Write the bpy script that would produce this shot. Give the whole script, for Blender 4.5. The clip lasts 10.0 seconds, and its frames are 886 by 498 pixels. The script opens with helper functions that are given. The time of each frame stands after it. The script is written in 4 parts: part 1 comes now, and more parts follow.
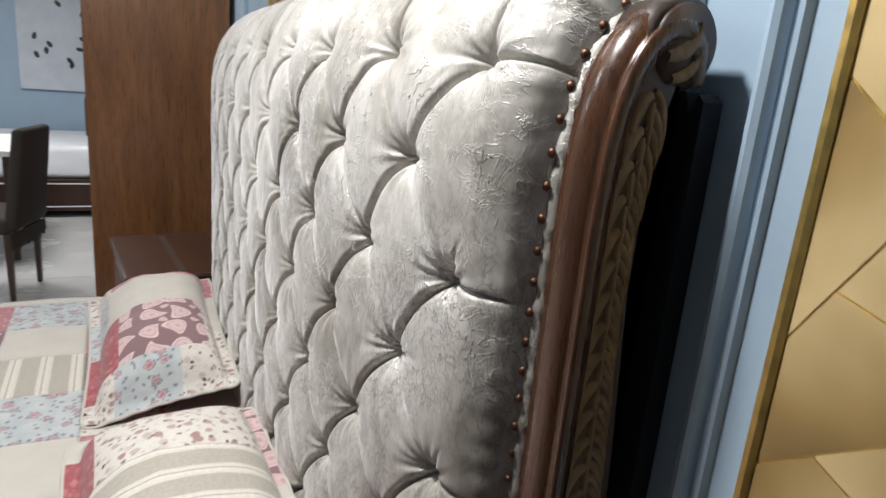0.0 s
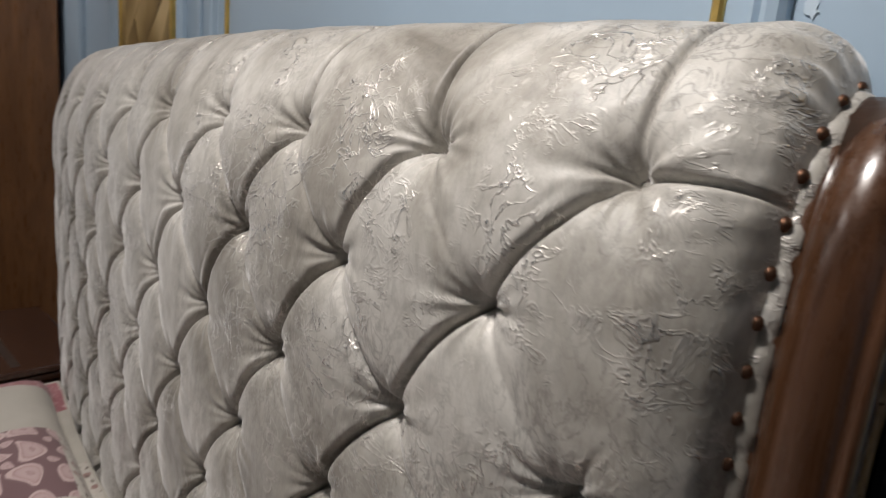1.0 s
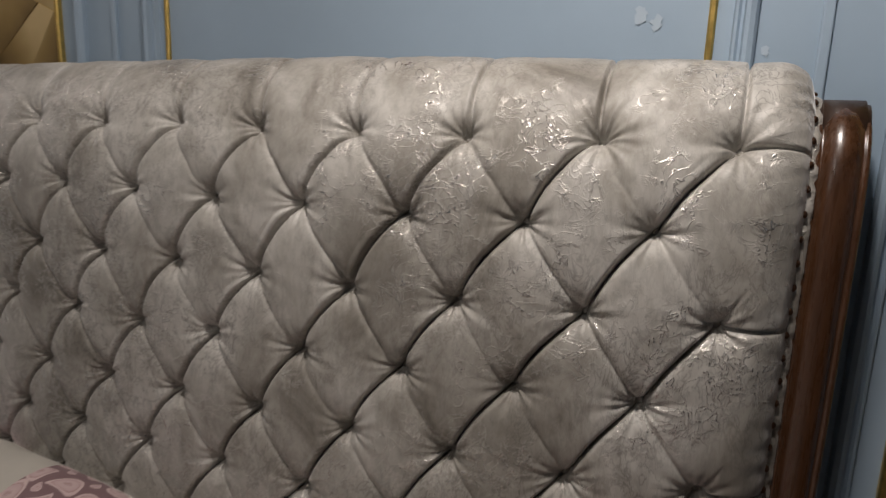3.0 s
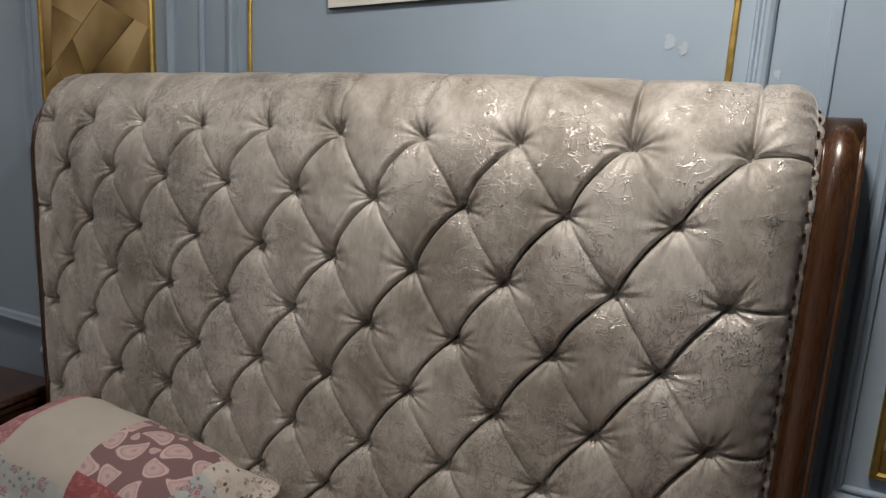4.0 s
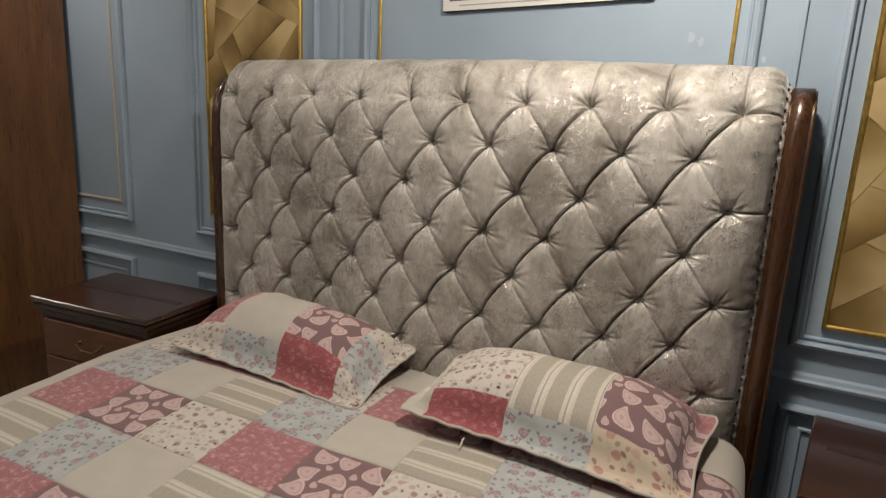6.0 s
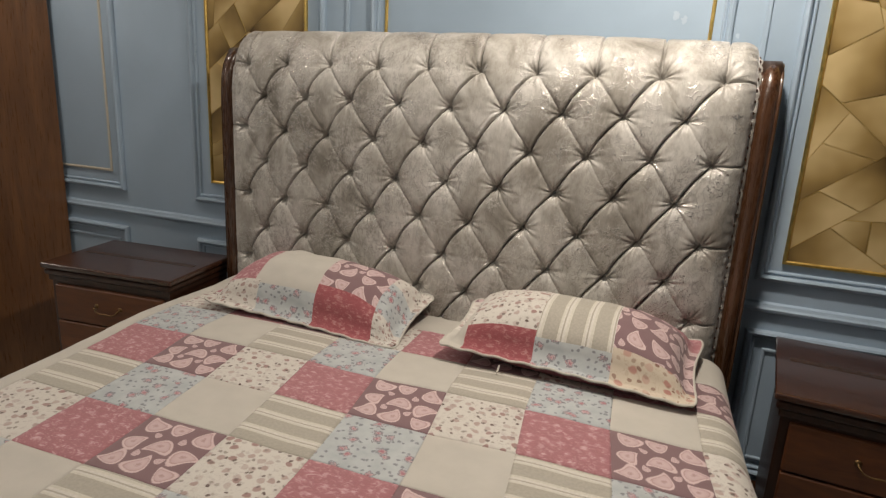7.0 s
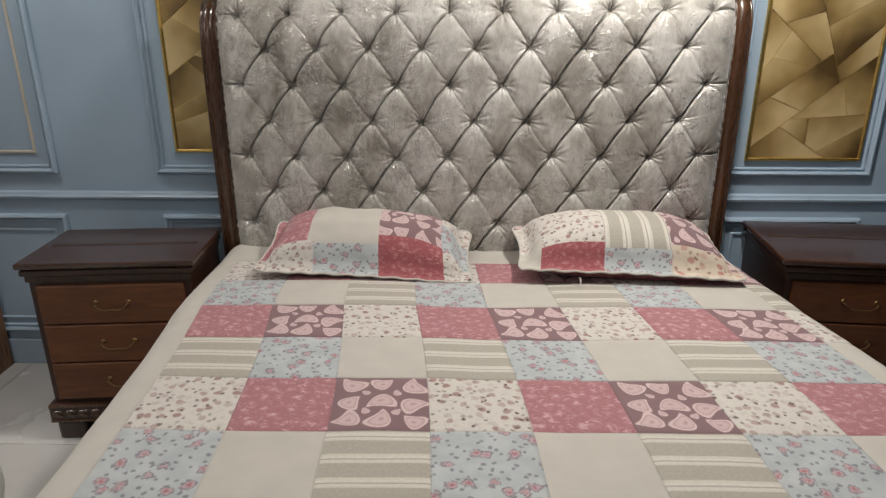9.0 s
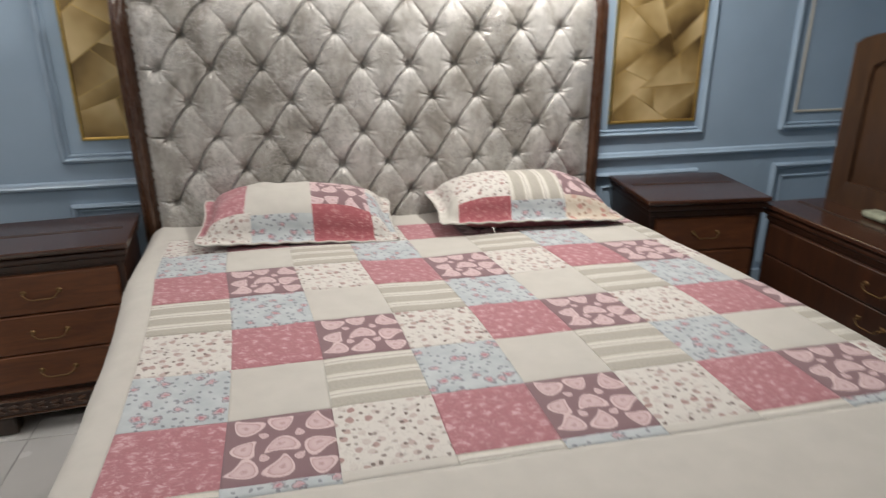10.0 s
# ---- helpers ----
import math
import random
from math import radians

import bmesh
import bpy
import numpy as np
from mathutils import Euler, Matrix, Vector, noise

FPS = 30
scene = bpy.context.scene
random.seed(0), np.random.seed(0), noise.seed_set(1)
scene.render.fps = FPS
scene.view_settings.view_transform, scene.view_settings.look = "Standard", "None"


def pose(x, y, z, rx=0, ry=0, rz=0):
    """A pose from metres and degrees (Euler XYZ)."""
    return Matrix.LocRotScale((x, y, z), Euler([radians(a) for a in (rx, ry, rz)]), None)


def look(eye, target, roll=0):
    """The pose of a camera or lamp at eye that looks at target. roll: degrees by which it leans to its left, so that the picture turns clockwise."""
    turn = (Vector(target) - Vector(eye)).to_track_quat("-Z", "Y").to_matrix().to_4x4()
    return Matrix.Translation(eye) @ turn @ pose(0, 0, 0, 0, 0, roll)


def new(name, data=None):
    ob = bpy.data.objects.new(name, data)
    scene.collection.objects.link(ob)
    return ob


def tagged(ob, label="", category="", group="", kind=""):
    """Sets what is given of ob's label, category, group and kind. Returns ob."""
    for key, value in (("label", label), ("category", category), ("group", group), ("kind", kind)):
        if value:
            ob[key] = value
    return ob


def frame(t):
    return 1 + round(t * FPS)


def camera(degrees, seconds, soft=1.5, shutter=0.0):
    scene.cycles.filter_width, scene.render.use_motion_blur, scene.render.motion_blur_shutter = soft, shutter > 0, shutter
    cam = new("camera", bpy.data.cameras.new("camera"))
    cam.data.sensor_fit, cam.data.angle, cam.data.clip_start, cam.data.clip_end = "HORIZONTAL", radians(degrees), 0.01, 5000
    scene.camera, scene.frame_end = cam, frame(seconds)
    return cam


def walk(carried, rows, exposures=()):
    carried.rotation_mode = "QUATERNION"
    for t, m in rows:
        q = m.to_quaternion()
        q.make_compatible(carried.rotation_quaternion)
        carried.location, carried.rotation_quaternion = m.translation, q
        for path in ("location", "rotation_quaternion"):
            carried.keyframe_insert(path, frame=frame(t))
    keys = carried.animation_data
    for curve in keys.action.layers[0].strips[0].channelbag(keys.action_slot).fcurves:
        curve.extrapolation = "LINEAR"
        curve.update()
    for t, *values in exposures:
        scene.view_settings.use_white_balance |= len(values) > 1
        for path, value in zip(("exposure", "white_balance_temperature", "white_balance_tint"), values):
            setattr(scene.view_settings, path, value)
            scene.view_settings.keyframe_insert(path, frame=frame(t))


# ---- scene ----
cam = camera(68.5, 10.0, soft=1.3, shutter=0.3)
PATH = [
    (0, (1.464, -0.335, 1.499), (-0.252, 0.55, 0.979), 5.2),
    (0.5, (1.299, -0.361, 1.529), (-0.302, 0.741, 1.06), 6.2),
    (1, (1.097, -0.377, 1.551), (-0.378, 0.907, 1.133), 5.4),
    (1.5, (0.905, -0.427, 1.555), (-0.198, 1.185, 1.124), 3.9),
    (2, (0.829, -0.503, 1.554), (-0.119, 1.199, 1.102), 4.2),
    (2.5, (0.818, -0.646, 1.552), (-0.069, 1.095, 1.124), 3.2),
    (3, (0.82, -0.943, 1.548), (0.046, 0.855, 1.141), 2.1),
    (4.3, (0.865, -1.245, 1.536), (0.011, 0.525, 1.168), 3.4),
    (4.5, (0.875, -1.37, 1.531), (0.084, 0.434, 1.185), 2.6),
    (5, (0.874, -1.564, 1.538), (0.117, 0.259, 1.213), 2.9),
    (5.5, (0.91, -1.673, 1.533), (0.106, 0.116, 1.143), 4.1),
    (6, (0.928, -1.798, 1.519), (0.051, -0.059, 1.067), 2.8),
    (6.2, (0.916, -1.849, 1.514), (0.051, -0.11, 1.037), 2.1),
    (7.3, (0.626, -2.173, 1.497), (0.069, -0.328, 0.964), 2.0),
    (7.5, (0.523, -2.154, 1.502), (0.029, -0.294, 0.955), 0.4),
    (8, (0.289, -2.178, 1.493), (0.026, -0.28, 0.922), 2.6),
    (8.5, (0.056, -2.272, 1.511), (-0.063, -0.387, 0.854), 0.4),
    (9, (-0.069, -2.41, 1.479), (-0.105, -0.523, 0.819), 0.0),
    (9.5, (-0.166, -2.543, 1.499), (-0.143, -0.652, 0.849), 0.4),
    (10, (-0.343, -2.676, 1.464), (0.058, -0.841, 0.776), -0.3),
]
EXPOSURES = [(0.0, 0.66, 6050, 10), (0.5, 0.14, 6200, 10), (1.0, -0.36, 6400, 13), (1.5, -0.70, 6550, 16), (2.0, -0.85, 6300, 16), (3.0, -0.76, 6650, 15), (4.5, -0.41, 6850, 15), (6.0, -0.12, 7250, 14), (7.5, 0.20, 6900, 12), (9.0, 0.37, 6450, 11), (10.0, 0.65, 6250, 11)]
walk(cam, [(t, look(eye, target, roll)) for t, eye, target, roll in PATH], EXPOSURES)

# ---- light ----
world = bpy.data.worlds.new("showroom")
world.use_nodes = True
world.node_tree.nodes["Background"].inputs[0].default_value = (0.6, 0.66, 0.75, 1)
world.node_tree.nodes["Background"].inputs[1].default_value = 0.01
scene.world = world
CEILING = 2.5
# x, y, size, watts of the ceiling panels, all assumed out of view
# first and third are set from cast shadows, the rest are added fill
PANELS = [(0.70, -0.50, 0.13, 24), (-0.50, -0.42, 0.13, 3.2), (-0.1, -1.5, 0.3, 4.2), (-1.9, -0.35, 0.2, 6), (-1.7, -2.9, 0.4, 9), (-3.9, -1.2, 0.6, 24), (-3.6, -3.4, 0.6, 8)]
for px, py, size, watts in PANELS:
    lamp = new("unseen_panel_lamp", bpy.data.lights.new("unseen_panel_lamp", "AREA"))
    lamp.data.shape, lamp.data.size, lamp.data.energy = "SQUARE", size, watts
    lamp.data.color = (1.0, 0.95, 0.88)
    lamp.matrix_world = pose(px, py, CEILING - 0.05)


# ---- materials ----
def material(name):
    m = bpy.data.materials.new(name)
    m.use_nodes = True
    nt = m.node_tree
    return m, nt, nt.nodes["Principled BSDF"]


def node(nt, kind, **values):
    n = nt.nodes.new(kind)
    for k, v in values.items():
        if k in n.inputs:
            n.inputs[k].default_value = v
    return n


def coords(nt, space="Object", scale=(1, 1, 1), rot=(0, 0, 0)):
    tc = nt.nodes.new("ShaderNodeTexCoord")
    mp = node(nt, "ShaderNodeMapping", Scale=scale, Rotation=rot)
    nt.links.new(tc.outputs[space], mp.inputs["Vector"])
    return mp.outputs["Vector"]


def noise_tex(nt, vec, scale, detail=4.0, rough=0.55, distortion=0.0):
    n = node(nt, "ShaderNodeTexNoise", Scale=scale, Detail=detail, Roughness=rough, Distortion=distortion)
    nt.links.new(vec, n.inputs["Vector"])
    return n.outputs["Fac"]


def ramp(nt, fac, stops, constant=False):
    r = nt.nodes.new("ShaderNodeValToRGB")
    el = r.color_ramp.elements
    if constant:
        r.color_ramp.interpolation = "CONSTANT"
    while len(el) < len(stops):
        el.new(0.5)
    for e, (p, c) in zip(el, stops):
        e.position = p
        e.color = (*c, 1) if len(c) == 3 else c
    nt.links.new(fac, r.inputs["Fac"])
    return r.outputs["Color"]


def math_node(nt, op, a, b=None, c=None):
    n = nt.nodes.new("ShaderNodeMath")
    n.operation = op
    for k, v in enumerate((a, b, c)):
        if v is None:
            continue
        if isinstance(v, (int, float)):
            n.inputs[k].default_value = v
        else:
            nt.links.new(v, n.inputs[k])
    return n.outputs[0]


def mix(nt, fac, a, b, blend="MIX"):
    n = nt.nodes.new("ShaderNodeMix")
    n.data_type, n.blend_type = "RGBA", blend
    for sock, v in ((n.inputs[0], fac), (n.inputs[6], a), (n.inputs[7], b)):
        if isinstance(v, (int, float)):
            sock.default_value = v
        elif isinstance(v, tuple):
            sock.default_value = (*v, 1)
        else:
            nt.links.new(v, sock)
    return n.outputs[2]


def bump(nt, bsdf, height, strength=0.3, distance=0.002):
    b = node(nt, "ShaderNodeBump", Strength=strength, Distance=distance)
    nt.links.new(height, b.inputs["Height"])
    nt.links.new(b.outputs["Normal"], bsdf.inputs["Normal"])


def grey(v):
    return (v, v, v)


def paint(name, colour, rough=0.5, vary=0.08, scale=6.0, relief=0.15):
    m, nt, b = material(name)
    v = coords(nt)
    big, fine = noise_tex(nt, v, scale, 5), noise_tex(nt, v, scale * 25, 3)
    lo, hi = tuple(c * (1 - vary) for c in colour), tuple(min(1, c * (1 + vary)) for c in colour)
    nt.links.new(ramp(nt, big, [(0.3, lo), (0.7, hi)]), b.inputs["Base Color"])
    nt.links.new(ramp(nt, big, [(0.3, grey(rough - 0.08)), (0.7, grey(rough + 0.1))]), b.inputs["Roughness"])
    bump(nt, b, fine, relief, 0.001)
    return m


def wood(name, dark, light, scale=(3, 3, 0.35), rough=0.28, ring=8.0, coat=0.25):
    m, nt, b = material(name)
    v = coords(nt, scale=scale)
    grain = noise_tex(nt, v, ring, 6, 0.6, 1.4)
    fine = noise_tex(nt, coords(nt, scale=(scale[0] * 8, scale[1] * 8, scale[2] * 5)), 9.0, 4)
    both = math_node(nt, "ADD", math_node(nt, "MULTIPLY", grain, 0.75), math_node(nt, "MULTIPLY", fine, 0.25))
    nt.links.new(ramp(nt, both, [(0.3, dark), (0.52, tuple((d + l) / 2 for d, l in zip(dark, light))), (0.7, light)]), b.inputs["Base Color"])
    nt.links.new(ramp(nt, fine, [(0.3, grey(rough)), (0.75, grey(rough + 0.14))]), b.inputs["Roughness"])
    b.inputs["Coat Weight"].default_value = coat
    b.inputs["Coat Roughness"].default_value = 0.2
    bump(nt, b, fine, 0.12, 0.0008)
    return m


WALL = paint("blue_wall_paint", (0.31, 0.405, 0.50), 0.45, 0.06, 3.0)
MOULD = paint("blue_moulding_paint", (0.33, 0.425, 0.52), 0.35, 0.06, 9.0)
CEIL = paint("low_bounce_ceiling_grey", (0.34, 0.34, 0.34), 0.8, 0.04)
TILE = paint("pale_floor_tile", (0.52, 0.51, 0.49), 0.22, 0.07, 2.0, 0.05)
GROUT = paint("grey_grout", (0.28, 0.27, 0.26), 0.8)
WALNUT = wood("dark_walnut", (0.017, 0.0062, 0.0028), (0.05, 0.017, 0.007), rough=0.33, coat=0.08)
POSTWOOD = wood("polished_walnut", (0.033, 0.0135, 0.006), (0.095, 0.04, 0.0165), rough=0.22, coat=0.5)
VENEER = wood("brown_veneer", (0.1, 0.04, 0.014), (0.24, 0.105, 0.038), scale=(2.2, 2.2, 0.28), ring=5.0, rough=0.25)
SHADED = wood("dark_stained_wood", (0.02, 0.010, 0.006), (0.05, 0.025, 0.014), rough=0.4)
CARVE = wood("carved_gilt_wood", (0.11, 0.068, 0.029), (0.25, 0.165, 0.075), scale=(4, 4, 4), rough=0.42, coat=0.05)
WHITE = paint("white_print_border", (0.75, 0.75, 0.72), 0.4, 0.03)
BLACK = paint("black_frame_edge", (0.02, 0.02, 0.022), 0.4)
TOPWOOD = wood("brown_polished_top", (0.028, 0.011, 0.007), (0.068, 0.028, 0.016), scale=(0.4, 3, 3), rough=0.15, coat=0.5)
DARKCHAIR = paint("dark_brown_velvet", (0.03, 0.024, 0.02), 0.85, 0.25, 14)
LINEN = paint("white_linen", (0.72, 0.73, 0.75), 0.85, 0.05, 9)


def metal(name, colour, rough):
    m, nt, b = material(name)
    b.inputs["Metallic"].default_value = 1.0
    f = noise_tex(nt, coords(nt), 60.0, 3)
    nt.links.new(ramp(nt, f, [(0.3, tuple(c * 0.75 for c in colour)), (0.7, colour)]), b.inputs["Base Color"])
    nt.links.new(ramp(nt, f, [(0.3, grey(rough)), (0.7, grey(rough + 0.15))]), b.inputs["Roughness"])
    return m


BRASS = metal("aged_brass", (0.2, 0.12, 0.055), 0.42)
GILT = metal("gilt_trim", (0.72, 0.5, 0.16), 0.33)
STUD = metal("copper_stud", (0.13, 0.07, 0.045), 0.36)


def lines(nt, vec, scale, detail, width, distortion=0.6):
    """Thin branching lines: 1 on the line, 0 away from it."""
    n = noise_tex(nt, vec, scale, detail, 0.6, distortion)
    return math_node(nt, "SUBTRACT", 1.0, math_node(nt, "MINIMUM", math_node(nt, "DIVIDE", math_node(nt, "ABSOLUTE", math_node(nt, "SUBTRACT", n, 0.5)), width), 1.0))


def velvet():
    m, nt, b = material("marbled_velvet")
    tall = coords(nt, scale=(1, 1, 0.6))
    cloud = noise_tex(nt, tall, 7.0, 5, 0.62, 0.6)
    blotch = ramp(nt, cloud, [(0.30, (0.165, 0.147, 0.121)), (0.45, (0.335, 0.314, 0.277)), (0.62, (0.52, 0.500, 0.462))])
    patch = ramp(nt, noise_tex(nt, tall, 5.0, 3), [(0.42, grey(0.0)), (0.6, grey(1.0))])
    vein = math_node(nt, "MAXIMUM", math_node(nt, "MULTIPLY", lines(nt, tall, 15.0, 5, 0.018, 1.2), math_node(nt, "MULTIPLY", patch, 0.85)), math_node(nt, "MULTIPLY", lines(nt, tall, 38.0, 4, 0.03, 0.8), patch))
    fleck = ramp(nt, noise_tex(nt, coords(nt, scale=(1.6, 1.6, 0.6)), 55.0, 5, 0.75, 0.8), [(0.38, grey(0.38)), (0.53, grey(1.0))])
    col = mix(nt, 0.26, blotch, mix(nt, 1.0, blotch, fleck, "MULTIPLY"))
    col = mix(nt, math_node(nt, "MULTIPLY", vein, 0.55), col, (0.05, 0.042, 0.036))
    # foil print: fine cracks that gleam where the lamp strikes them
    sparse = ramp(nt, noise_tex(nt, coords(nt), 7.0, 4, 0.6), [(0.475, grey(0.0)), (0.55, grey(1.0))])
    streak = math_node(nt, "MAXIMUM", lines(nt, coords(nt, scale=(0.9, 0.9, 1.1), rot=(0, 0.5, 0)), 17.0, 4, 0.022, 1.2), lines(nt, coords(nt, rot=(0, -0.6, 0)), 30.0, 3, 0.028, 0.8))
    foil = math_node(nt, "MULTIPLY", streak, sparse)
    nt.links.new(mix(nt, math_node(nt, "MULTIPLY", foil, 0.6), col, (0.72, 0.69, 0.65)), b.inputs["Base Color"])
    nt.links.new(math_node(nt, "MULTIPLY", foil, 0.85), b.inputs["Metallic"])
    nt.links.new(math_node(nt, "SUBTRACT", 0.55, math_node(nt, "MULTIPLY", foil, 0.33)), b.inputs["Roughness"])
    b.inputs["Specular IOR Level"].default_value = 0.7
    b.inputs["Sheen Weight"].default_value = 0.5
    b.inputs["Sheen Roughness"].default_value = 0.35
    fine = noise_tex(nt, tall, 120.0, 4, 0.65)
    wide = noise_tex(nt, tall, 24.0, 4, 0.6, 0.5)
    relief = math_node(nt, "ADD", math_node(nt, "MULTIPLY", fine, 0.22), math_node(nt, "MULTIPLY", wide, 0.6))
    bump(nt, b, math_node(nt, "ADD", relief, math_node(nt, "MULTIPLY", foil, 0.7)), 0.42, 0.003)
    return m


VELVET = velvet()


def gold_facet():
    m, nt, b = material("brushed_gold_facet")
    info = nt.nodes.new("ShaderNodeObjectInfo")
    way = node(nt, "ShaderNodeVectorRotate")
    way.rotation_type = "Y_AXIS"
    nt.links.new(coords(nt), way.inputs["Vector"])
    nt.links.new(math_node(nt, "MULTIPLY", info.outputs["Random"], 25.0), way.inputs["Angle"])
    sep = nt.nodes.new("ShaderNodeSeparateXYZ")
    nt.links.new(way.outputs[0], sep.inputs[0])
    n = node(nt, "ShaderNodeTexNoise", Scale=7.0, Detail=2.0)
    n.noise_dimensions = "4D"
    nt.links.new(coords(nt), n.inputs["Vector"])
    nt.links.new(math_node(nt, "MULTIPLY", info.outputs["Random"], 40.0), n.inputs["W"])
    tone = math_node(nt, "ADD", math_node(nt, "MULTIPLY", sep.outputs["X"], 3.6), math_node(nt, "MULTIPLY", n.outputs["Fac"], 0.75))
    tone = math_node(nt, "ADD", tone, math_node(nt, "MULTIPLY", math_node(nt, "FRACT", math_node(nt, "MULTIPLY", info.outputs["Random"], 7.0)), 0.3))
    nt.links.new(ramp(nt, tone, [(0.1, (0.10, 0.058, 0.018)), (0.45, (0.35, 0.235, 0.085)), (0.85, (0.66, 0.50, 0.25))]), b.inputs["Base Color"])
    b.inputs["Roughness"].default_value = 0.42
    b.inputs["Metallic"].default_value = 0.25
    bump(nt, b, noise_tex(nt, coords(nt), 160.0, 3), 0.1, 0.001)
    return m


GOLDF = gold_facet()


# prints of the bed linen; the uv unit is one patch
def weave(nt, b):
    f = noise_tex(nt, coords(nt, "UV"), 260.0, 2)
    bump(nt, b, f, 0.25, 0.001)
    b.inputs["Roughness"].default_value = 0.85
    b.inputs["Sheen Weight"].default_value = 0.1


def cell_dots(nt, scale, rand=1.0, off=(0, 0, 0)):
    tc = nt.nodes.new("ShaderNodeTexCoord")
    mp = node(nt, "ShaderNodeMapping", Location=off)
    nt.links.new(tc.outputs["UV"], mp.inputs["Vector"])
    wob = node(nt, "ShaderNodeTexNoise", Scale=scale * 1.6, Detail=2.0)
    nt.links.new(mp.outputs[0], wob.inputs["Vector"])
    vec = mix(nt, 0.06, mp.outputs[0], wob.outputs["Color"])
    vo = node(nt, "ShaderNodeTexVoronoi", Scale=scale, Randomness=rand)
    vo.voronoi_dimensions = "2D"
    nt.links.new(vec, vo.inputs["Vector"])
    return vo


def plain_print(name, colour):
    m, nt, b = material(name)
    f = noise_tex(nt, coords(nt, "UV"), 3.0, 5)
    nt.links.new(ramp(nt, f, [(0.3, tuple(c * 0.92 for c in colour)), (0.7, colour)]), b.inputs["Base Color"])
    weave(nt, b)
    return m


def pink_print(name, ground, spot):
    m, nt, b = material(name)
    vo = cell_dots(nt, 7.0)
    brush = noise_tex(nt, coords(nt, "UV", scale=(1, 2, 1), rot=(0, 0, 0.7)), 9.0, 5, 0.65, 1.5)
    f = math_node(nt, "ADD", math_node(nt, "MULTIPLY", vo.outputs["Distance"], 0.35), brush)
    half = tuple((g + s) / 2 for g, s in zip(ground, spot))
    nt.links.new(ramp(nt, f, [(0.42, spot), (0.52, half), (0.60, ground), (0.75, tuple(v * 0.9 for v in ground)), (0.85, half)]), b.inputs["Base Color"])
    weave(nt, b)
    return m


def floral_print(name, ground, dark, mid, scale=7.0):
    m, nt, b = material(name)
    vo = cell_dots(nt, scale)
    vo2 = cell_dots(nt, scale * 1.3, 1.0, (0.37, 0.21, 0))
    # every motif has a strength of its own, from faint to dark
    strong = ramp(nt, vo.outputs["Color"], [(0.2, grey(0.1)), (0.8, grey(0.95))])
    strong2 = ramp(nt, vo2.outputs["Color"], [(0.2, grey(0.15)), (0.8, grey(1.0))])
    shape_1 = ramp(nt, vo.outputs["Distance"], [(0.23, grey(1.0)), (0.31, grey(0.0))])
    shape_2 = ramp(nt, vo2.outputs["Distance"], [(0.15, grey(1.0)), (0.21, grey(0.0))])
    leafy = lines(nt, coords(nt, "UV"), scale * 1.1, 2, 0.02, 1.0)
    out = mix(nt, math_node(nt, "MULTIPLY", leafy, 0.25), ground, dark)
    out = mix(nt, math_node(nt, "MULTIPLY", shape_1, strong), out, mid)
    nt.links.new(mix(nt, math_node(nt, "MULTIPLY", shape_2, strong2), out, dark), b.inputs["Base Color"])
    weave(nt, b)
    return m


def blue_print():
    m, nt, b = material("blue_rose_print")
    n = noise_tex(nt, coords(nt, "UV"), 4.0, 4)
    ground = ramp(nt, n, [(0.35, (0.33, 0.355, 0.362)), (0.65, (0.41, 0.432, 0.432))])
    vo = cell_dots(nt, 4.2)
    petal = noise_tex(nt, coords(nt, "UV"), 13.0, 4, 0.65, 1.2)
    f = math_node(nt, "ADD", vo.outputs["Distance"], math_node(nt, "MULTIPLY", petal, 0.75))
    rose = ramp(nt, f, [(0.40, (0.33, 0.14, 0.16)), (0.47, (0.46, 0.34, 0.34)), (0.55, (0.17, 0.15, 0.17)), (0.6, (0.2, 0.2, 0.2))])
    mask = ramp(nt, f, [(0.57, (1, 1, 1)), (0.60, (0, 0, 0))])
    sprig = ramp(nt, cell_dots(nt, 9.0, 1.0, (0.5, 0.3, 0)).outputs["Distance"], [(0.14, (0.4, 0.38, 0.42)), (0.2, (1, 1, 1))])
    base = mix(nt, 0.8, ground, mix(nt, 1.0, ground, sprig, "MULTIPLY"))
    nt.links.new(mix(nt, mask, base, rose), b.inputs["Base Color"])
    weave(nt, b)
    return m


def stripe_print(name, axis):
    m, nt, b = material(name)
    tc = nt.nodes.new("ShaderNodeTexCoord")
    sx = nt.nodes.new("ShaderNodeSeparateXYZ")
    nt.links.new(tc.outputs["UV"], sx.inputs[0])
    v = math_node(nt, "FRACT", math_node(nt, "MULTIPLY", sx.outputs[axis], 3.0))
    cream, taupe, pale = (0.52, 0.49, 0.42), (0.35, 0.325, 0.275), (0.55, 0.52, 0.47)
    col = ramp(nt, v, [(0.0, taupe), (0.5, cream), (0.58, pale), (0.64, taupe), (0.7, pale), (0.8, cream), (0.9, taupe)], True)
    n = noise_tex(nt, coords(nt, "UV"), 30.0, 3)
    nt.links.new(mix(nt, 0.25, col, mix(nt, 1.0, col, ramp(nt, n, [(0.4, grey(0.6)), (0.6, grey(1.0))]), "MULTIPLY")), b.inputs["Base Color"])
    weave(nt, b)
    return m


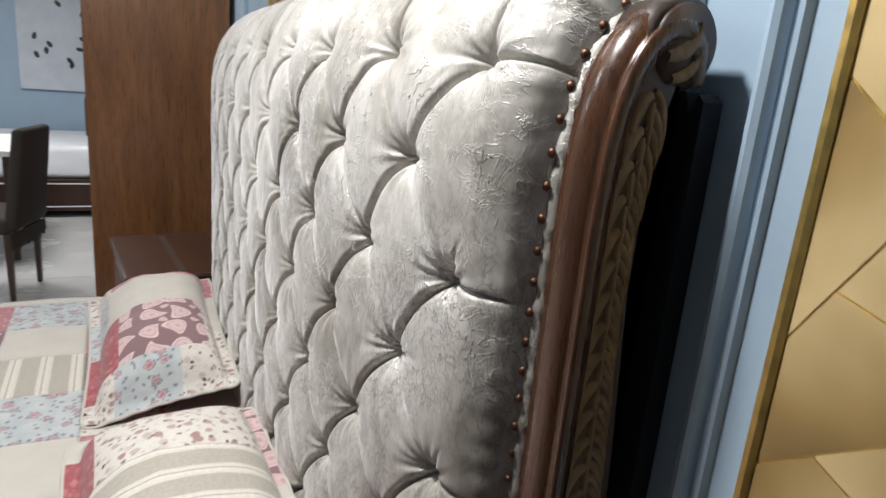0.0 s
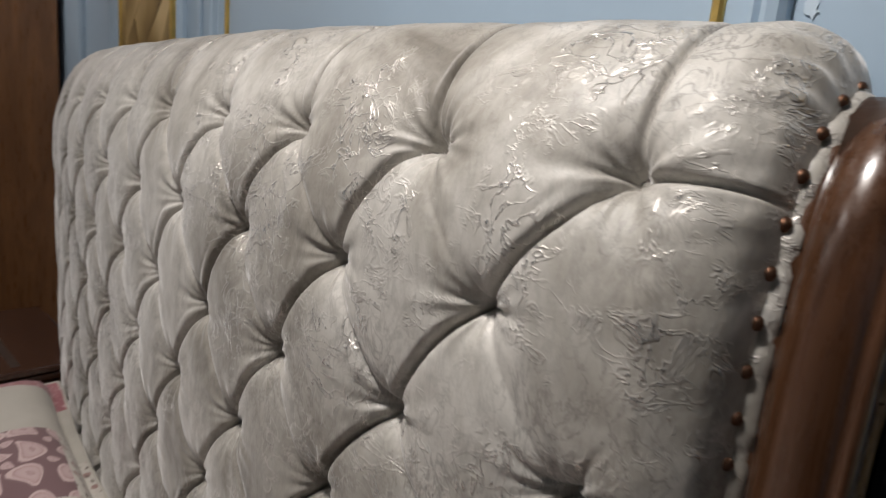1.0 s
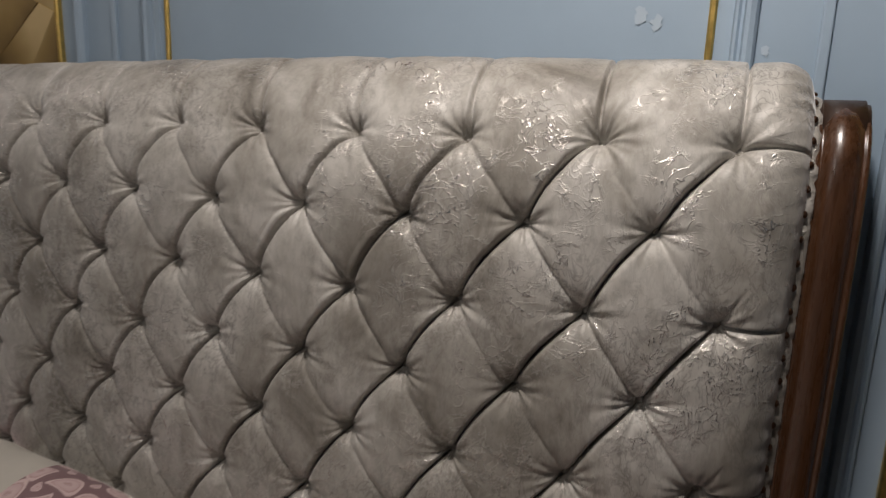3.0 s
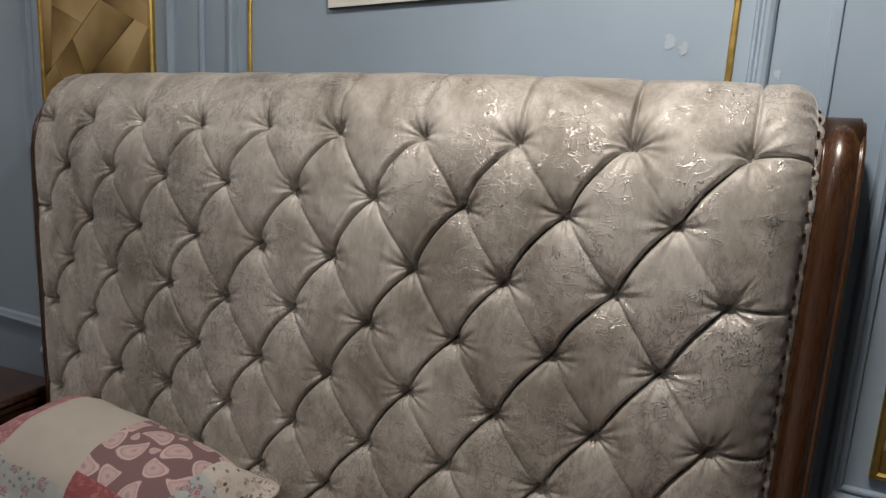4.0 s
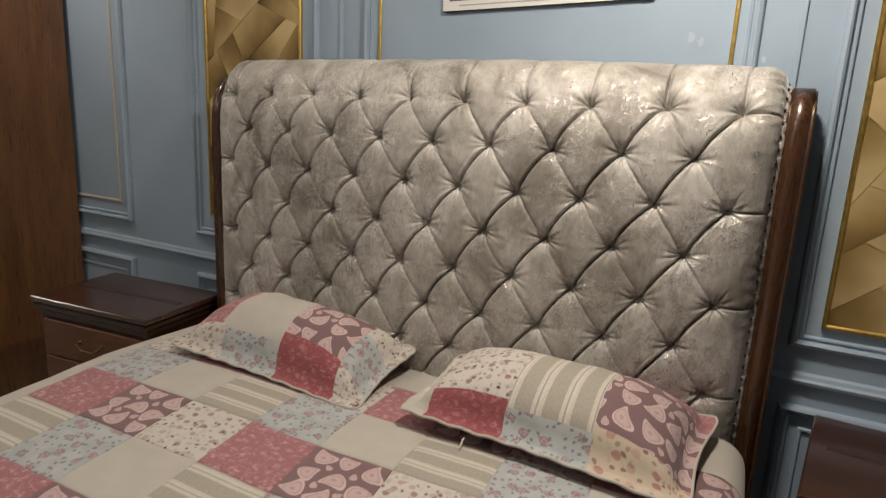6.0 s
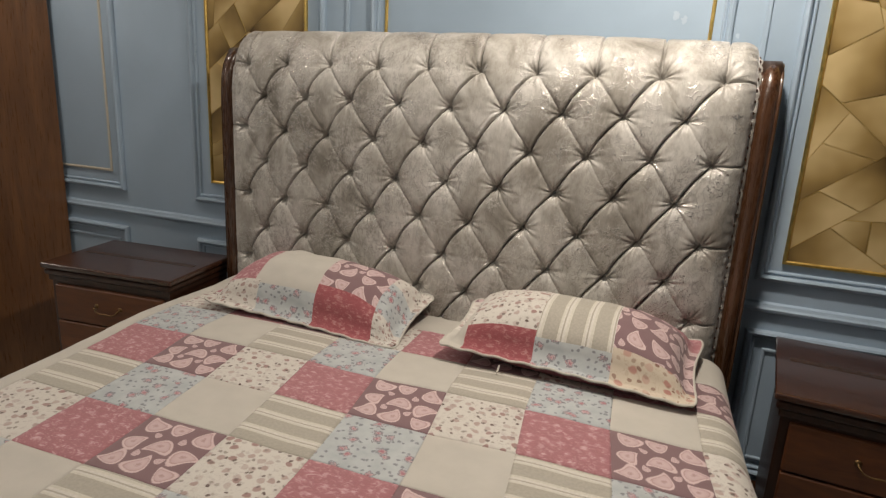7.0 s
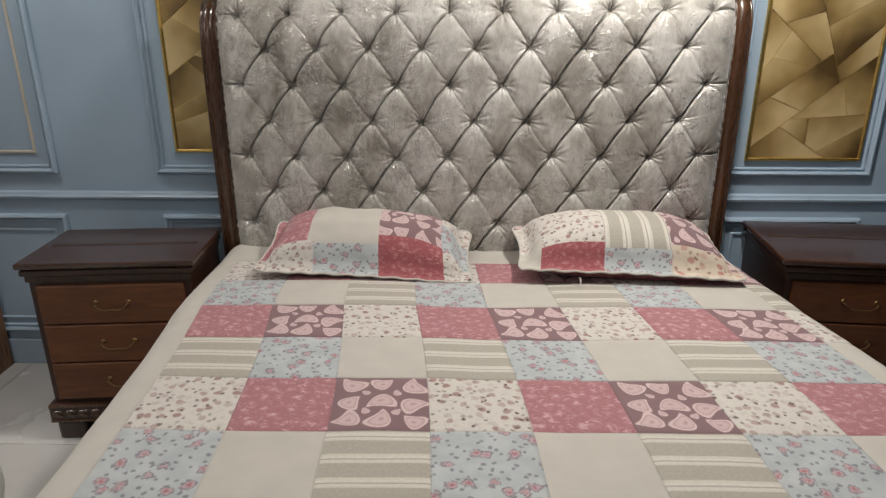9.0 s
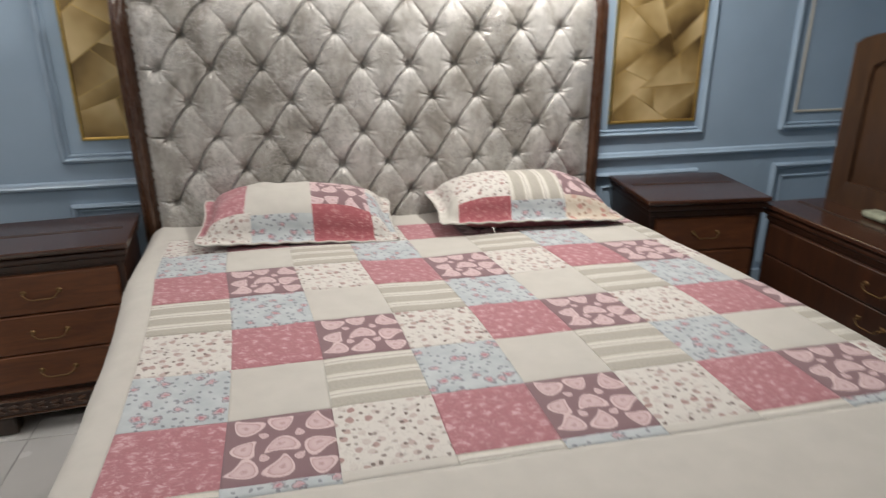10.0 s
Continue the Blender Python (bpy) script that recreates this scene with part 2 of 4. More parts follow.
def paisley_print():
    m, nt, b = material("plum_paisley_print")
    tc = nt.nodes.new("ShaderNodeTexCoord")
    fr = nt.nodes.new("ShaderNodeVectorMath")
    fr.operation = "FRACTION"
    nt.links.new(tc.outputs["UV"], fr.inputs[0])
    # centre, half width, half length, turn and bend of each drop
    drops = [(0.18, 0.82, 0.125, 0.16, 60, 0.47), (0.52, 0.84, 0.115, 0.13, -75, -0.41), (0.83, 0.80, 0.12, 0.17, 20, 0.54),
             (0.17, 0.50, 0.115, 0.14, -20, 0.41), (0.50, 0.52, 0.12, 0.17, 100, -0.54), (0.84, 0.46, 0.12, 0.17, -60, 0.47),
             (0.19, 0.17, 0.125, 0.15, 130, 0.54), (0.52, 0.18, 0.12, 0.17, -30, -0.47), (0.84, 0.14, 0.115, 0.13, 70, 0.41),
             (0.35, 0.34, 0.045, 0.06, 20, 0.0), (0.67, 0.31, 0.045, 0.06, -40, 0.0), (0.67, 0.67, 0.045, 0.06, 10, 0.0), (0.34, 0.68, 0.04, 0.055, 50, 0.0)]
    best = None
    for cx, cy, w, l, turn, bend in drops:
        mp = node(nt, "ShaderNodeMapping", Location=(cx, cy, 0), Rotation=(0, 0, radians(turn)), Scale=(w * 0.97, l, 1))
        mp.vector_type = "TEXTURE"
        nt.links.new(fr.outputs[0], mp.inputs["Vector"])
        s = nt.nodes.new("ShaderNodeSeparateXYZ")
        nt.links.new(mp.outputs[0], s.inputs[0])
        y = s.outputs["Y"]
        x = math_node(nt, "SUBTRACT", s.outputs["X"], math_node(nt, "MULTIPLY", math_node(nt, "MULTIPLY", y, y), bend * 1.5))
        taper = math_node(nt, "MAXIMUM", math_node(nt, "SUBTRACT", 0.98, math_node(nt, "MULTIPLY", y, 0.52)), 0.12)
        q = math_node(nt, "DIVIDE", x, taper)
        r = math_node(nt, "ADD", math_node(nt, "MULTIPLY", q, q), math_node(nt, "MULTIPLY", y, y))
        best = r if best is None else math_node(nt, "MINIMUM", best, r)
    plum, pale = (0.18, 0.108, 0.115), (0.54, 0.415, 0.40)
    wob = noise_tex(nt, coords(nt, "UV"), 40.0, 2)
    f = math_node(nt, "ADD", best, math_node(nt, "MULTIPLY", math_node(nt, "SUBTRACT", wob, 0.5), 0.25))
    nt.links.new(ramp(nt, f, [(0.0, (0.36, 0.24, 0.24)), (0.08, (0.49, 0.365, 0.36)), (0.42, (0.45, 0.325, 0.32)), (0.52, (0.35, 0.225, 0.225)), (0.6, pale), (0.84, (0.52, 0.39, 0.38)), (0.95, plum)]), b.inputs["Base Color"])
    weave(nt, b)
    return m


CREAM = plain_print("cream_cotton", (0.452, 0.426, 0.378))
PINK = pink_print("dusty_pink_print", (0.322, 0.132, 0.146), (0.50, 0.325, 0.325))
RED = pink_print("deep_rose_print", (0.270, 0.065, 0.074), (0.400, 0.191, 0.187))
FLORAL = floral_print("cream_floral_print", (0.515, 0.485, 0.44), (0.11, 0.075, 0.065), (0.27, 0.16, 0.145), 7.2)
TAN = floral_print("tan_floral_print", (0.50, 0.43, 0.34), (0.22, 0.12, 0.09), (0.38, 0.17, 0.14), 5.0)
BLUE = blue_print()
STRIPE = stripe_print("taupe_stripe_print", "Y")
UPSTRIPE = stripe_print("upright_taupe_stripe_print", "X")
PAISLEY = paisley_print()
PRINTS = [CREAM, PINK, PAISLEY, FLORAL, STRIPE, BLUE, RED, TAN, UPSTRIPE]
N_CREAM, N_PINK, N_PAISLEY, N_FLORAL, N_STRIPE, N_BLUE, N_RED, N_TAN, N_UPSTRIPE = range(9)


# ---- building helpers ----
def mesh_of(name, verts, faces, mats, smooth=False, index=None, uvs=None):
    me = bpy.data.meshes.new(name)
    me.from_pydata([tuple(v) for v in verts], [], [tuple(f) for f in faces])
    for m in (mats if isinstance(mats, (list, tuple)) else [mats]):
        me.materials.append(m)
    if index is not None:
        me.polygons.foreach_set("material_index", index)
    if smooth:
        me.polygons.foreach_set("use_smooth", [True] * len(me.polygons))
    if uvs is not None:
        lay = me.uv_layers.new(name="UVMap")
        loops = np.empty(len(me.loops), dtype=np.int32)
        me.loops.foreach_get("vertex_index", loops)
        lay.data.foreach_set("uv", np.asarray(uvs)[loops].ravel())
    me.update()
    return me


def part(name, bm, mat, parent=None, label="", smooth=False):
    """One mesh object out of a bmesh or a mesh, under a thing or a part."""
    if isinstance(bm, bmesh.types.BMesh):
        me = bpy.data.meshes.new(name)
        bm.normal_update()
        bm.to_mesh(me)
        bm.free()
        for m in (mat if isinstance(mat, (list, tuple)) else [mat]):
            me.materials.append(m)
        if smooth:
            me.polygons.foreach_set("use_smooth", [True] * len(me.polygons))
    else:
        me = bm
    ob = new(name, me)
    if parent is not None:
        ob.parent = parent
    if label:
        tagged(ob, label)
    return ob


def box(x0, x1, y0, y1, z0, z1, bevel=0.003, bm=None, segments=2):
    out = bm or bmesh.new()
    made = bmesh.ops.create_cube(out, size=1)["verts"]
    for v in made:
        v.co = ((x0 + x1) / 2 + v.co.x * (x1 - x0), (y0 + y1) / 2 + v.co.y * (y1 - y0), (z0 + z1) / 2 + v.co.z * (z1 - z0))
    if bevel:
        bmesh.ops.bevel(out, geom=list({e for v in made for e in v.link_edges}), offset=bevel, segments=segments, profile=0.5, affect="EDGES")
    return out


def thing(name, x, y, z, label, category, group="", kind=""):
    ob = new(name)
    ob.location = (x, y, z)
    return tagged(ob, label, category, group, kind)


def grid_faces(nu, nv):
    i, j = np.meshgrid(np.arange(nu - 1), np.arange(nv - 1), indexing="ij")
    a = (i * nv + j).ravel()
    return np.stack([a, a + nv, a + nv + 1, a + 1], 1)


def sweep(section, path, closed=False):
    """A section of (across, out) points carried along (point, across axis, out axis) frames."""
    verts, n = [], len(section)
    for p, ax, outw in path:
        verts += [Vector(p) + Vector(ax) * a + Vector(outw) * o for a, o in section]
    faces = []
    for k in range(len(path) - (0 if closed else 1)):
        k2 = (k + 1) % len(path)
        for q in range(n):
            q2 = (q + 1) % n
            faces.append((k * n + q, k * n + q2, k2 * n + q2, k2 * n + q))
    if not closed:
        faces += [tuple(reversed(range(n))), tuple(range((len(path) - 1) * n, len(path) * n))]
    return verts, faces


def solid(verts, faces):
    bm = bmesh.new()
    vs = [bm.verts.new(v) for v in verts]
    for f in faces:
        bm.faces.new([vs[k] for k in f])
    bmesh.ops.recalc_face_normals(bm, faces=bm.faces)
    return bm


def rect_frame(x0, x1, z0, z1, y, section):
    """A mitred frame of a moulding on the wall face at y; section: (inwards, proud) points."""
    path = []
    for (x, z), (dx, dz) in (((x0, z0), (1, 1)), ((x1, z0), (-1, 1)), ((x1, z1), (-1, -1)), ((x0, z1), (1, -1))):
        path.append(((x, y, z), (dx, 0, dz), (0, -1, 0)))
    return solid(*sweep(section, path, True))


BEAD = [(0, 0.0), (0.0, 0.012), (0.004, 0.02), (0.012, 0.024), (0.018, 0.02), (0.021, 0.008), (0.025, 0.007), (0.029, 0.012), (0.033, 0.011), (0.036, 0.0)]
THIN = [(0, 0.0), (0.0, 0.005), (0.003, 0.008), (0.009, 0.008), (0.012, 0.005), (0.012, 0.0)]

# ---- the room ----
WALL_Y, LEFT, RIGHT, FRONT = 0.215, -6.2, 2.75, -5.2


def plain_wall(name, x0, x1, y0, y1, z0, z1, label):
    ob = part(name, box(x0, x1, y0, y1, z0, z1, 0), WALL)
    return tagged(ob, label, "wall", "", "structure")


wall_north = plain_wall("wall_north", LEFT, RIGHT, WALL_Y, WALL_Y + 0.15, 0, CEILING, "blue painted wall with panel mouldings behind the bed")
plain_wall("wall_east", RIGHT, RIGHT + 0.15, FRONT, WALL_Y + 0.15, 0, CEILING, "plain blue painted side wall")
plain_wall("wall_west", LEFT - 0.15, LEFT, FRONT, WALL_Y + 0.15, 0, CEILING, "blue painted wall at the far end of the showroom")
plain_wall("wall_south", LEFT - 0.15, RIGHT + 0.15, FRONT - 0.15, FRONT, 0, CEILING, "plain blue painted wall facing the bed")
# the ceiling is out of view; its grey keeps bounced light low
tagged(part("ceiling", box(LEFT - 0.15, RIGHT + 0.15, FRONT - 0.15, WALL_Y + 0.15, CEILING, CEILING + 0.1, 0), CEIL), "plain grey painted ceiling", "ceiling", "", "structure")
floor = tagged(part("floor", box(LEFT - 0.15, RIGHT + 0.15, FRONT - 0.15, WALL_Y + 0.15, -0.12, -0.004, 0), GROUT), "pale glossy tiled showroom floor", "floor", "", "structure")

glow, gnt, gb = material("lamp_diffuser")
gb.inputs["Emission Color"].default_value = (1, 0.95, 0.88, 1)
gb.inputs["Emission Strength"].default_value = 6.0
# assumed fixtures for these lamps, none of them in view
for px, py, size, watts in PANELS:
    fixture = thing("ceiling_light", px, py, CEILING, "square white recessed ceiling panel light", "ceiling light", "ceiling panel lights")
    h = size / 2
    rim = bmesh.new()
    for q in ((-h - 0.03, h + 0.03, -h - 0.03, -h), (-h - 0.03, h + 0.03, h, h + 0.03), (-h - 0.03, -h, -h, h), (h, h + 0.03, -h, h)):
        box(*q, -0.03, 0.0, 0.002, rim)
    part("frame", rim, WHITE, fixture)
    part("diffuser", box(-h, h, -h, h, -0.012, -0.004, 0), glow, fixture)

# moulded panels of the wall behind the bed
trim = thing("wall_moulding", 0.2, WALL_Y, 0, "blue painted panel mouldings and chair rail on the wall", "moulding", "", "structure")


def wall_part(name, bm, mat, label=""):
    ob = part(name, bm, mat, trim, label)
    ob.location = (-0.2, -WALL_Y, 0)
    return ob


FACE = WALL_Y + 0.001
for x0, x1 in ((-3.4, -1.712), (-1.300, -0.633), (-0.435, 0.836), (1.026, 1.608), (2.047, 2.7)):
    wall_part("panel_frame", rect_frame(x0, x1, 0.885, 2.62, FACE, BEAD), MOULD)
    wall_part("dado_frame", rect_frame(x0, x1, 0.16, 0.71, FACE, BEAD), MOULD)
    wall_part("dado_inner_frame", rect_frame(x0 + 0.06, x1 - 0.06, 0.22, 0.645, FACE, THIN), MOULD)
for x in (-0.535, 0.930):
    wall_part("pilaster_strip", box(x - 0.008, x + 0.008, FACE - 0.01, FACE, 0.885, 2.62, 0.003), MOULD)
STRAW = paint("pale_gilt_strip", (0.5, 0.46, 0.38), 0.4)
for x0, x1 in ((-3.3, -1.790), (2.122, 2.62)):
    wall_part("inner_frame", rect_frame(x0, x1, 0.968, 2.54, FACE, THIN), STRAW, "thin pale gilt inner frame")
wall_part("gilt_frame", rect_frame(-0.379, 0.776, 0.95, 2.55, FACE, THIN), GILT, "thin gilt centre frame")
RAIL = [(0, 0), (0, 0.012), (0.006, 0.02), (0.014, 0.022), (0.02, 0.016), (0.03, 0.012), (0.036, 0)]
wall_part("chair_rail", solid(*sweep(RAIL, [((LEFT, FACE, 0.775), (0, 0, 1), (0, -1, 0)), ((RIGHT, FACE, 0.775), (0, 0, 1), (0, -1, 0))])), MOULD)
wall_part("skirting", box(LEFT, RIGHT, FACE - 0.018, FACE, 0.0, 0.12, 0.004), MOULD)

CHIP = paint('chipped_paint', (0.42, 0.51, 0.59), 0.6)
# flaked paint spots on the wall
for x, z, w in ((0.66, 1.72, 0.014), (0.685, 1.705, 0.012), (0.852, 1.66, 0.009)):
    spot = bmesh.new()
    ring = [spot.verts.new((x + w * math.cos(k) * random.uniform(0.3, 1), WALL_Y - 0.0015, z + 1.4 * w * math.sin(k) * random.uniform(0.3, 1))) for k in np.arange(0, 6.28, 0.5)]
    spot.faces.new(ring)
    wall_part("paint_chip", spot, CHIP, "pale flaked paint spot")


# a dark slab added over the wall behind the headboard, its upper edge ragged
DARK_SLAB = paint("dark_wall_slab", (0.012, 0.015, 0.02), 0.7, 0.3, 8)
slab, rim_rng = bmesh.new(), random.Random(3)
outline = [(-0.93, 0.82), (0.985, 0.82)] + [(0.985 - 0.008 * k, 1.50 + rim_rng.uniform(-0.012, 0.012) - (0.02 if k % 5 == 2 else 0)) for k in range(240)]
rear = [slab.verts.new((x, WALL_Y - 0.002, z)) for x, z in outline]
fore = [slab.verts.new((x, WALL_Y - 0.029, z)) for x, z in outline]
slab.faces.new(fore)
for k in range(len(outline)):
    slab.faces.new((fore[k], fore[k - 1], rear[k - 1], rear[k]))
bmesh.ops.triangulate(slab, faces=slab.faces)
bmesh.ops.recalc_face_normals(slab, faces=slab.faces)
wall_part("added_wall_slab", slab, DARK_SLAB, "dark bare board with a ragged edge")


# gold faceted panels, cut into shards by straight cuts
def cut(poly, p, d):
    n = (-d[1], d[0])
    side = [(q[0] - p[0]) * n[0] + (q[1] - p[1]) * n[1] for q in poly]
    a, b = [], []
    for k in range(len(poly)):
        k2 = (k + 1) % len(poly)
        (a if side[k] >= 0 else b).append(poly[k])
        if side[k] * side[k2] < 0:
            f = side[k] / (side[k] - side[k2])
            c = (poly[k][0] + f * (poly[k2][0] - poly[k][0]), poly[k][1] + f * (poly[k2][1] - poly[k][1]))
            a.append(c)
            b.append(c)
    return a, b


def area(poly):
    return 0.5 * abs(sum(p[0] * q[1] - q[0] * p[1] for p, q in zip(poly, poly[1:] + poly[:1])))


def gold_panel(x0, x1, z0, z1, seed, cuts):
    """cuts: pairs of points (share of the width, height) of the first straight joints; the rest falls by chance."""
    rng = random.Random(seed)
    pan = thing("gold_wall_panel", (x0 + x1) / 2, WALL_Y, z0, "gold faceted decorative panel with gilt frame on the blue wall", "wall panel", "gold wall panels")
    w, h = x1 - x0, z1 - z0
    part("backing", box(-w / 2 + 0.004, w / 2 - 0.004, -0.005, -0.001, 0.004, h - 0.004, 0), GILT, pan, "gilt joint lines")
    part("gilt_frame", rect_frame(-w / 2 - 0.006, w / 2 + 0.006, -0.006, h + 0.006, 0.0, [(0, 0), (0, 0.010), (0.003, 0.014), (0.009, 0.014), (0.013, 0.009), (0.013, 0)]), GILT, pan)
    polys = [[(-w / 2 + 0.006, 0.006), (w / 2 - 0.006, 0.006), (w / 2 - 0.006, h - 0.006), (-w / 2 + 0.006, h - 0.006)]]
    for u0, v0, u1, v1 in cuts:
        ax, az, bx, bz = (u0 - 0.5) * w, v0, (u1 - 0.5) * w, v1
        mx, mz = (ax + bx) / 2, (az + bz) / 2
        for k, poly in enumerate(polys):
            turns = [(q[0] - p[0]) * (mz - p[1]) - (q[1] - p[1]) * (mx - p[0]) for p, q in zip(poly, poly[1:] + poly[:1])]
            if min(turns) > 0 or max(turns) < 0:
                a, b = cut(poly, (ax, az), (bx - ax, bz - az))
                if len(a) > 2 and len(b) > 2:
                    polys[k:k + 1] = [a, b]
                break
    while len(polys) < 36:
        polys.sort(key=area)
        big = polys.pop()
        cx, cz = sum(p[0] for p in big) / len(big), sum(p[1] for p in big) / len(big)
        xs, zs = [p[0] for p in big], [p[1] for p in big]
        long_way = 0.0 if max(zs) - min(zs) > max(xs) - min(xs) else math.pi / 2
        ang = long_way + rng.choice((-1, 1)) * rng.uniform(0.12, 0.8)
        cx += rng.uniform(-0.15, 0.15) * (max(xs) - min(xs))
        cz += rng.uniform(-0.15, 0.15) * (max(zs) - min(zs))
        a, b = cut(big, (cx, cz), (math.cos(ang), math.sin(ang)))
        if min(area(a), area(b)) < 0.12 * area(big):
            polys.insert(0, big)
            if rng.random() < 0.02:
                break
            continue
        polys += [a, b]
    for poly in polys:
        cx, cz = sum(p[0] for p in poly) / len(poly), sum(p[1] for p in poly) / len(poly)
        tx, tz = rng.uniform(-0.02, 0.02), rng.uniform(-0.02, 0.02)
        bm = bmesh.new()
        top, base = [], []
        for px, pz in poly:
            d = math.hypot(px - cx, pz - cz) + 1e-6
            ins = 1 - min(0.3, 0.0019 / d)
            qx, qz = (px - cx) * ins, (pz - cz) * ins
            top.append(bm.verts.new((qx, -0.0066 + qx * tx * 0.5 + qz * tz * 0.5, qz)))
            base.append(bm.verts.new((qx, -0.0052, qz)))
        bm.faces.new(top)
        for k in range(len(top)):
            bm.faces.new((top[k], top[k - 1], base[k - 1], base[k]))
        bmesh.ops.recalc_face_normals(bm, faces=bm.faces)
        sh = part("facet", bm, GOLDF, pan)
        sh.location = (cx, 0, cz)
    return pan


LEFT_CUTS = [(0.72, 0.921, 0.12, 0.679), (0.70, 0.831, 0.98, 0.777), (0.855, 0.80, 0.48, 0.659), (0.75, 0.921, 0.99, 0.825), (0.128, 0.921, 0.085, 0.713),
             (0.137, 0.879, 0.615, 0.896), (0.128, 0.848, 0.385, 0.794), (0.30, 0.746, 0.393, 0.659), (0.085, 0.713, 0.19, 0.622)]
RIGHT_CUTS = [(0.886, 0.365, 0.239, 0.13), (0.434, 0.607, 0.70, 0.303), (0.14, 0.25, 0.60, 0.407), (0.157, 0.517, 0.482, 0.393), (0.214, 0.49, 0.014, 0.3375),
              (0.17, 0.52, 0.466, 0.559), (0.01, 0.268, 0.40, 0.192), (0.35, 0.161, 0.873, 0.175), (0.107, 0.1715, 0.60, 0.03), (0.60, 0.03, 0.90, 0.11), (0.49, 0.158, 0.50, 0.054)]
gold_panel(-1.204, -0.722, 0.981, 2.42, 5, LEFT_CUTS)
gold_panel(1.104, 1.550, 0.955, 2.42, 11, RIGHT_CUTS)

# ---- the bed ----
bed = thing("bed", 0.02, 0, 0, "king-size sleigh bed with tufted grey-beige velvet headboard and polished wood posts", "bed")


def bed_part(name, bm, mat, label="", smooth=False, parent=None):
    ob = part(name, bm, mat, parent or bed, label, smooth)
    if parent is None:
        ob.location = (-0.02, 0, 0)
    return ob


# the headboard's side profile (y, z): upright, then rolling back at the top
ROLL = [(0.0, 0.36), (0.0, 1.375), (0.002, 1.435), (0.010, 1.485), (0.026, 1.532), (0.05, 1.569), (0.078, 1.592), (0.105, 1.599), (0.13, 1.59), (0.146, 1.565), (0.15, 1.53), (0.148, 1.49)]


def along(points, step):
    """Even steps along a rounded line of (y, z) points, as arrays of length, y, z."""
    p = np.array(points)
    seg = np.concatenate([[0], np.cumsum(np.hypot(*np.diff(p, axis=0).T))])
    s = np.arange(0, seg[-1], step)
    y, z = np.interp(s, seg, p[:, 0]), np.interp(s, seg, p[:, 1])
    k = np.ones(9) / 9
    for _ in range(2):
        y = np.convolve(np.pad(y, 4, "edge"), k, "valid")
        z2 = np.convolve(np.pad(z, 4, "edge"), k, "valid")
        z[5:-5] = z2[5:-5]
    return s, y, z


def bow_at(x):
    """The headboard bows forward, most a little off its middle."""
    return -0.052 + 0.095 * np.abs(x + 0.1) ** 3


DX, DZ, X_FIRST = 0.185, 0.1275, 0.8325
FAB0, FAB1 = -0.915, 0.922
s, py, pz = along(ROLL, 0.0021)
s = s + 0.36
S_ROW1, S_ROW2 = 1.512, 1.3975


def row_s(r):
    return S_ROW1 if r == 0 else S_ROW2 - DZ * (r - 1)

xs = np.arange(FAB0, FAB1 + 0.001, 0.0021)
X, S = np.meshgrid(xs, s, indexing="ij")
I = (X_FIRST - X) / DX
J = np.where(S > S_ROW2, (S_ROW1 - S) / (S_ROW1 - S_ROW2), 1 + (S_ROW2 - S) / DZ)
# buttons: whole rows of ten and of nine between them
buttons = [(X_FIRST - DX * c - (DX / 2 if r % 2 else 0), row_s(r)) for r in range(9) for c in range(9 if r % 2 else 10)]
rng = np.random.default_rng(4)
buttons = [(bx + rng.normal(0, 0.004), bs + rng.normal(0, 0.003)) for bx, bs in buttons]
near, pleat = np.full(X.shape, 9.0), np.zeros(X.shape)
for bx, bs in buttons:
    lo, hi = np.searchsorted(xs, [bx - 0.12, bx + 0.12])
    sl, sh = np.searchsorted(s, [bs - 0.12, bs + 0.12])
    ddx, dds = X[lo:hi, sl:sh] - bx, S[lo:hi, sl:sh] - bs
    r = np.hypot(ddx, dds * 1.1)
    turn = np.arctan2(dds, ddx)
    spokes = np.cos(turn * rng.integers(9, 14) + rng.uniform(0, 6)) * np.cos(turn * 3 + rng.uniform(0, 6))
    pleat[lo:hi, sl:sh] += 0.155 * spokes * np.exp(-r / 0.025) * np.clip(r / 0.012, 0, 1)
    near[lo:hi, sl:sh] = np.minimum(near[lo:hi, sl:sh], r)
A, B = I + J / 2, I - J / 2
wobble = np.array([[noise.noise(Vector((x * 5, v * 5, 3))) for v in s[::12]] for x in xs[::12]])
wobble = np.repeat(np.repeat(wobble, 12, 0), 12, 1)[:X.shape[0], :X.shape[1]]
for _ in range(3):
    wobble[6:-6, 6:-6] = (wobble[:-12, 6:-6] + wobble[12:, 6:-6] + wobble[6:-6, :-12] + wobble[6:-6, 12:]) / 4
A, B = A + 0.06 * wobble, B + 0.05 * wobble - 0.055 * np.abs(np.sin(np.pi * A))
dA, dB = A - np.round(A), B - np.round(B)
PERP = 0.105
round_in = np.abs(np.sin(np.pi * A) * np.sin(np.pi * B)) ** 0.36
crease_b = np.exp(-(np.abs(dB) * PERP / 0.0019) ** 1.4)
crease_a = np.exp(-np.abs(dA) * PERP / 0.0034)
q = 1 - np.exp(-(near / 0.018) ** 1.15)
some = np.clip(0.55 + 1.6 * wobble, 0.1, 1.3)
h_in = q * (0.86 + 0.14 * round_in) - q ** 0.3 * (0.54 * crease_b + 0.11 * some * crease_a)
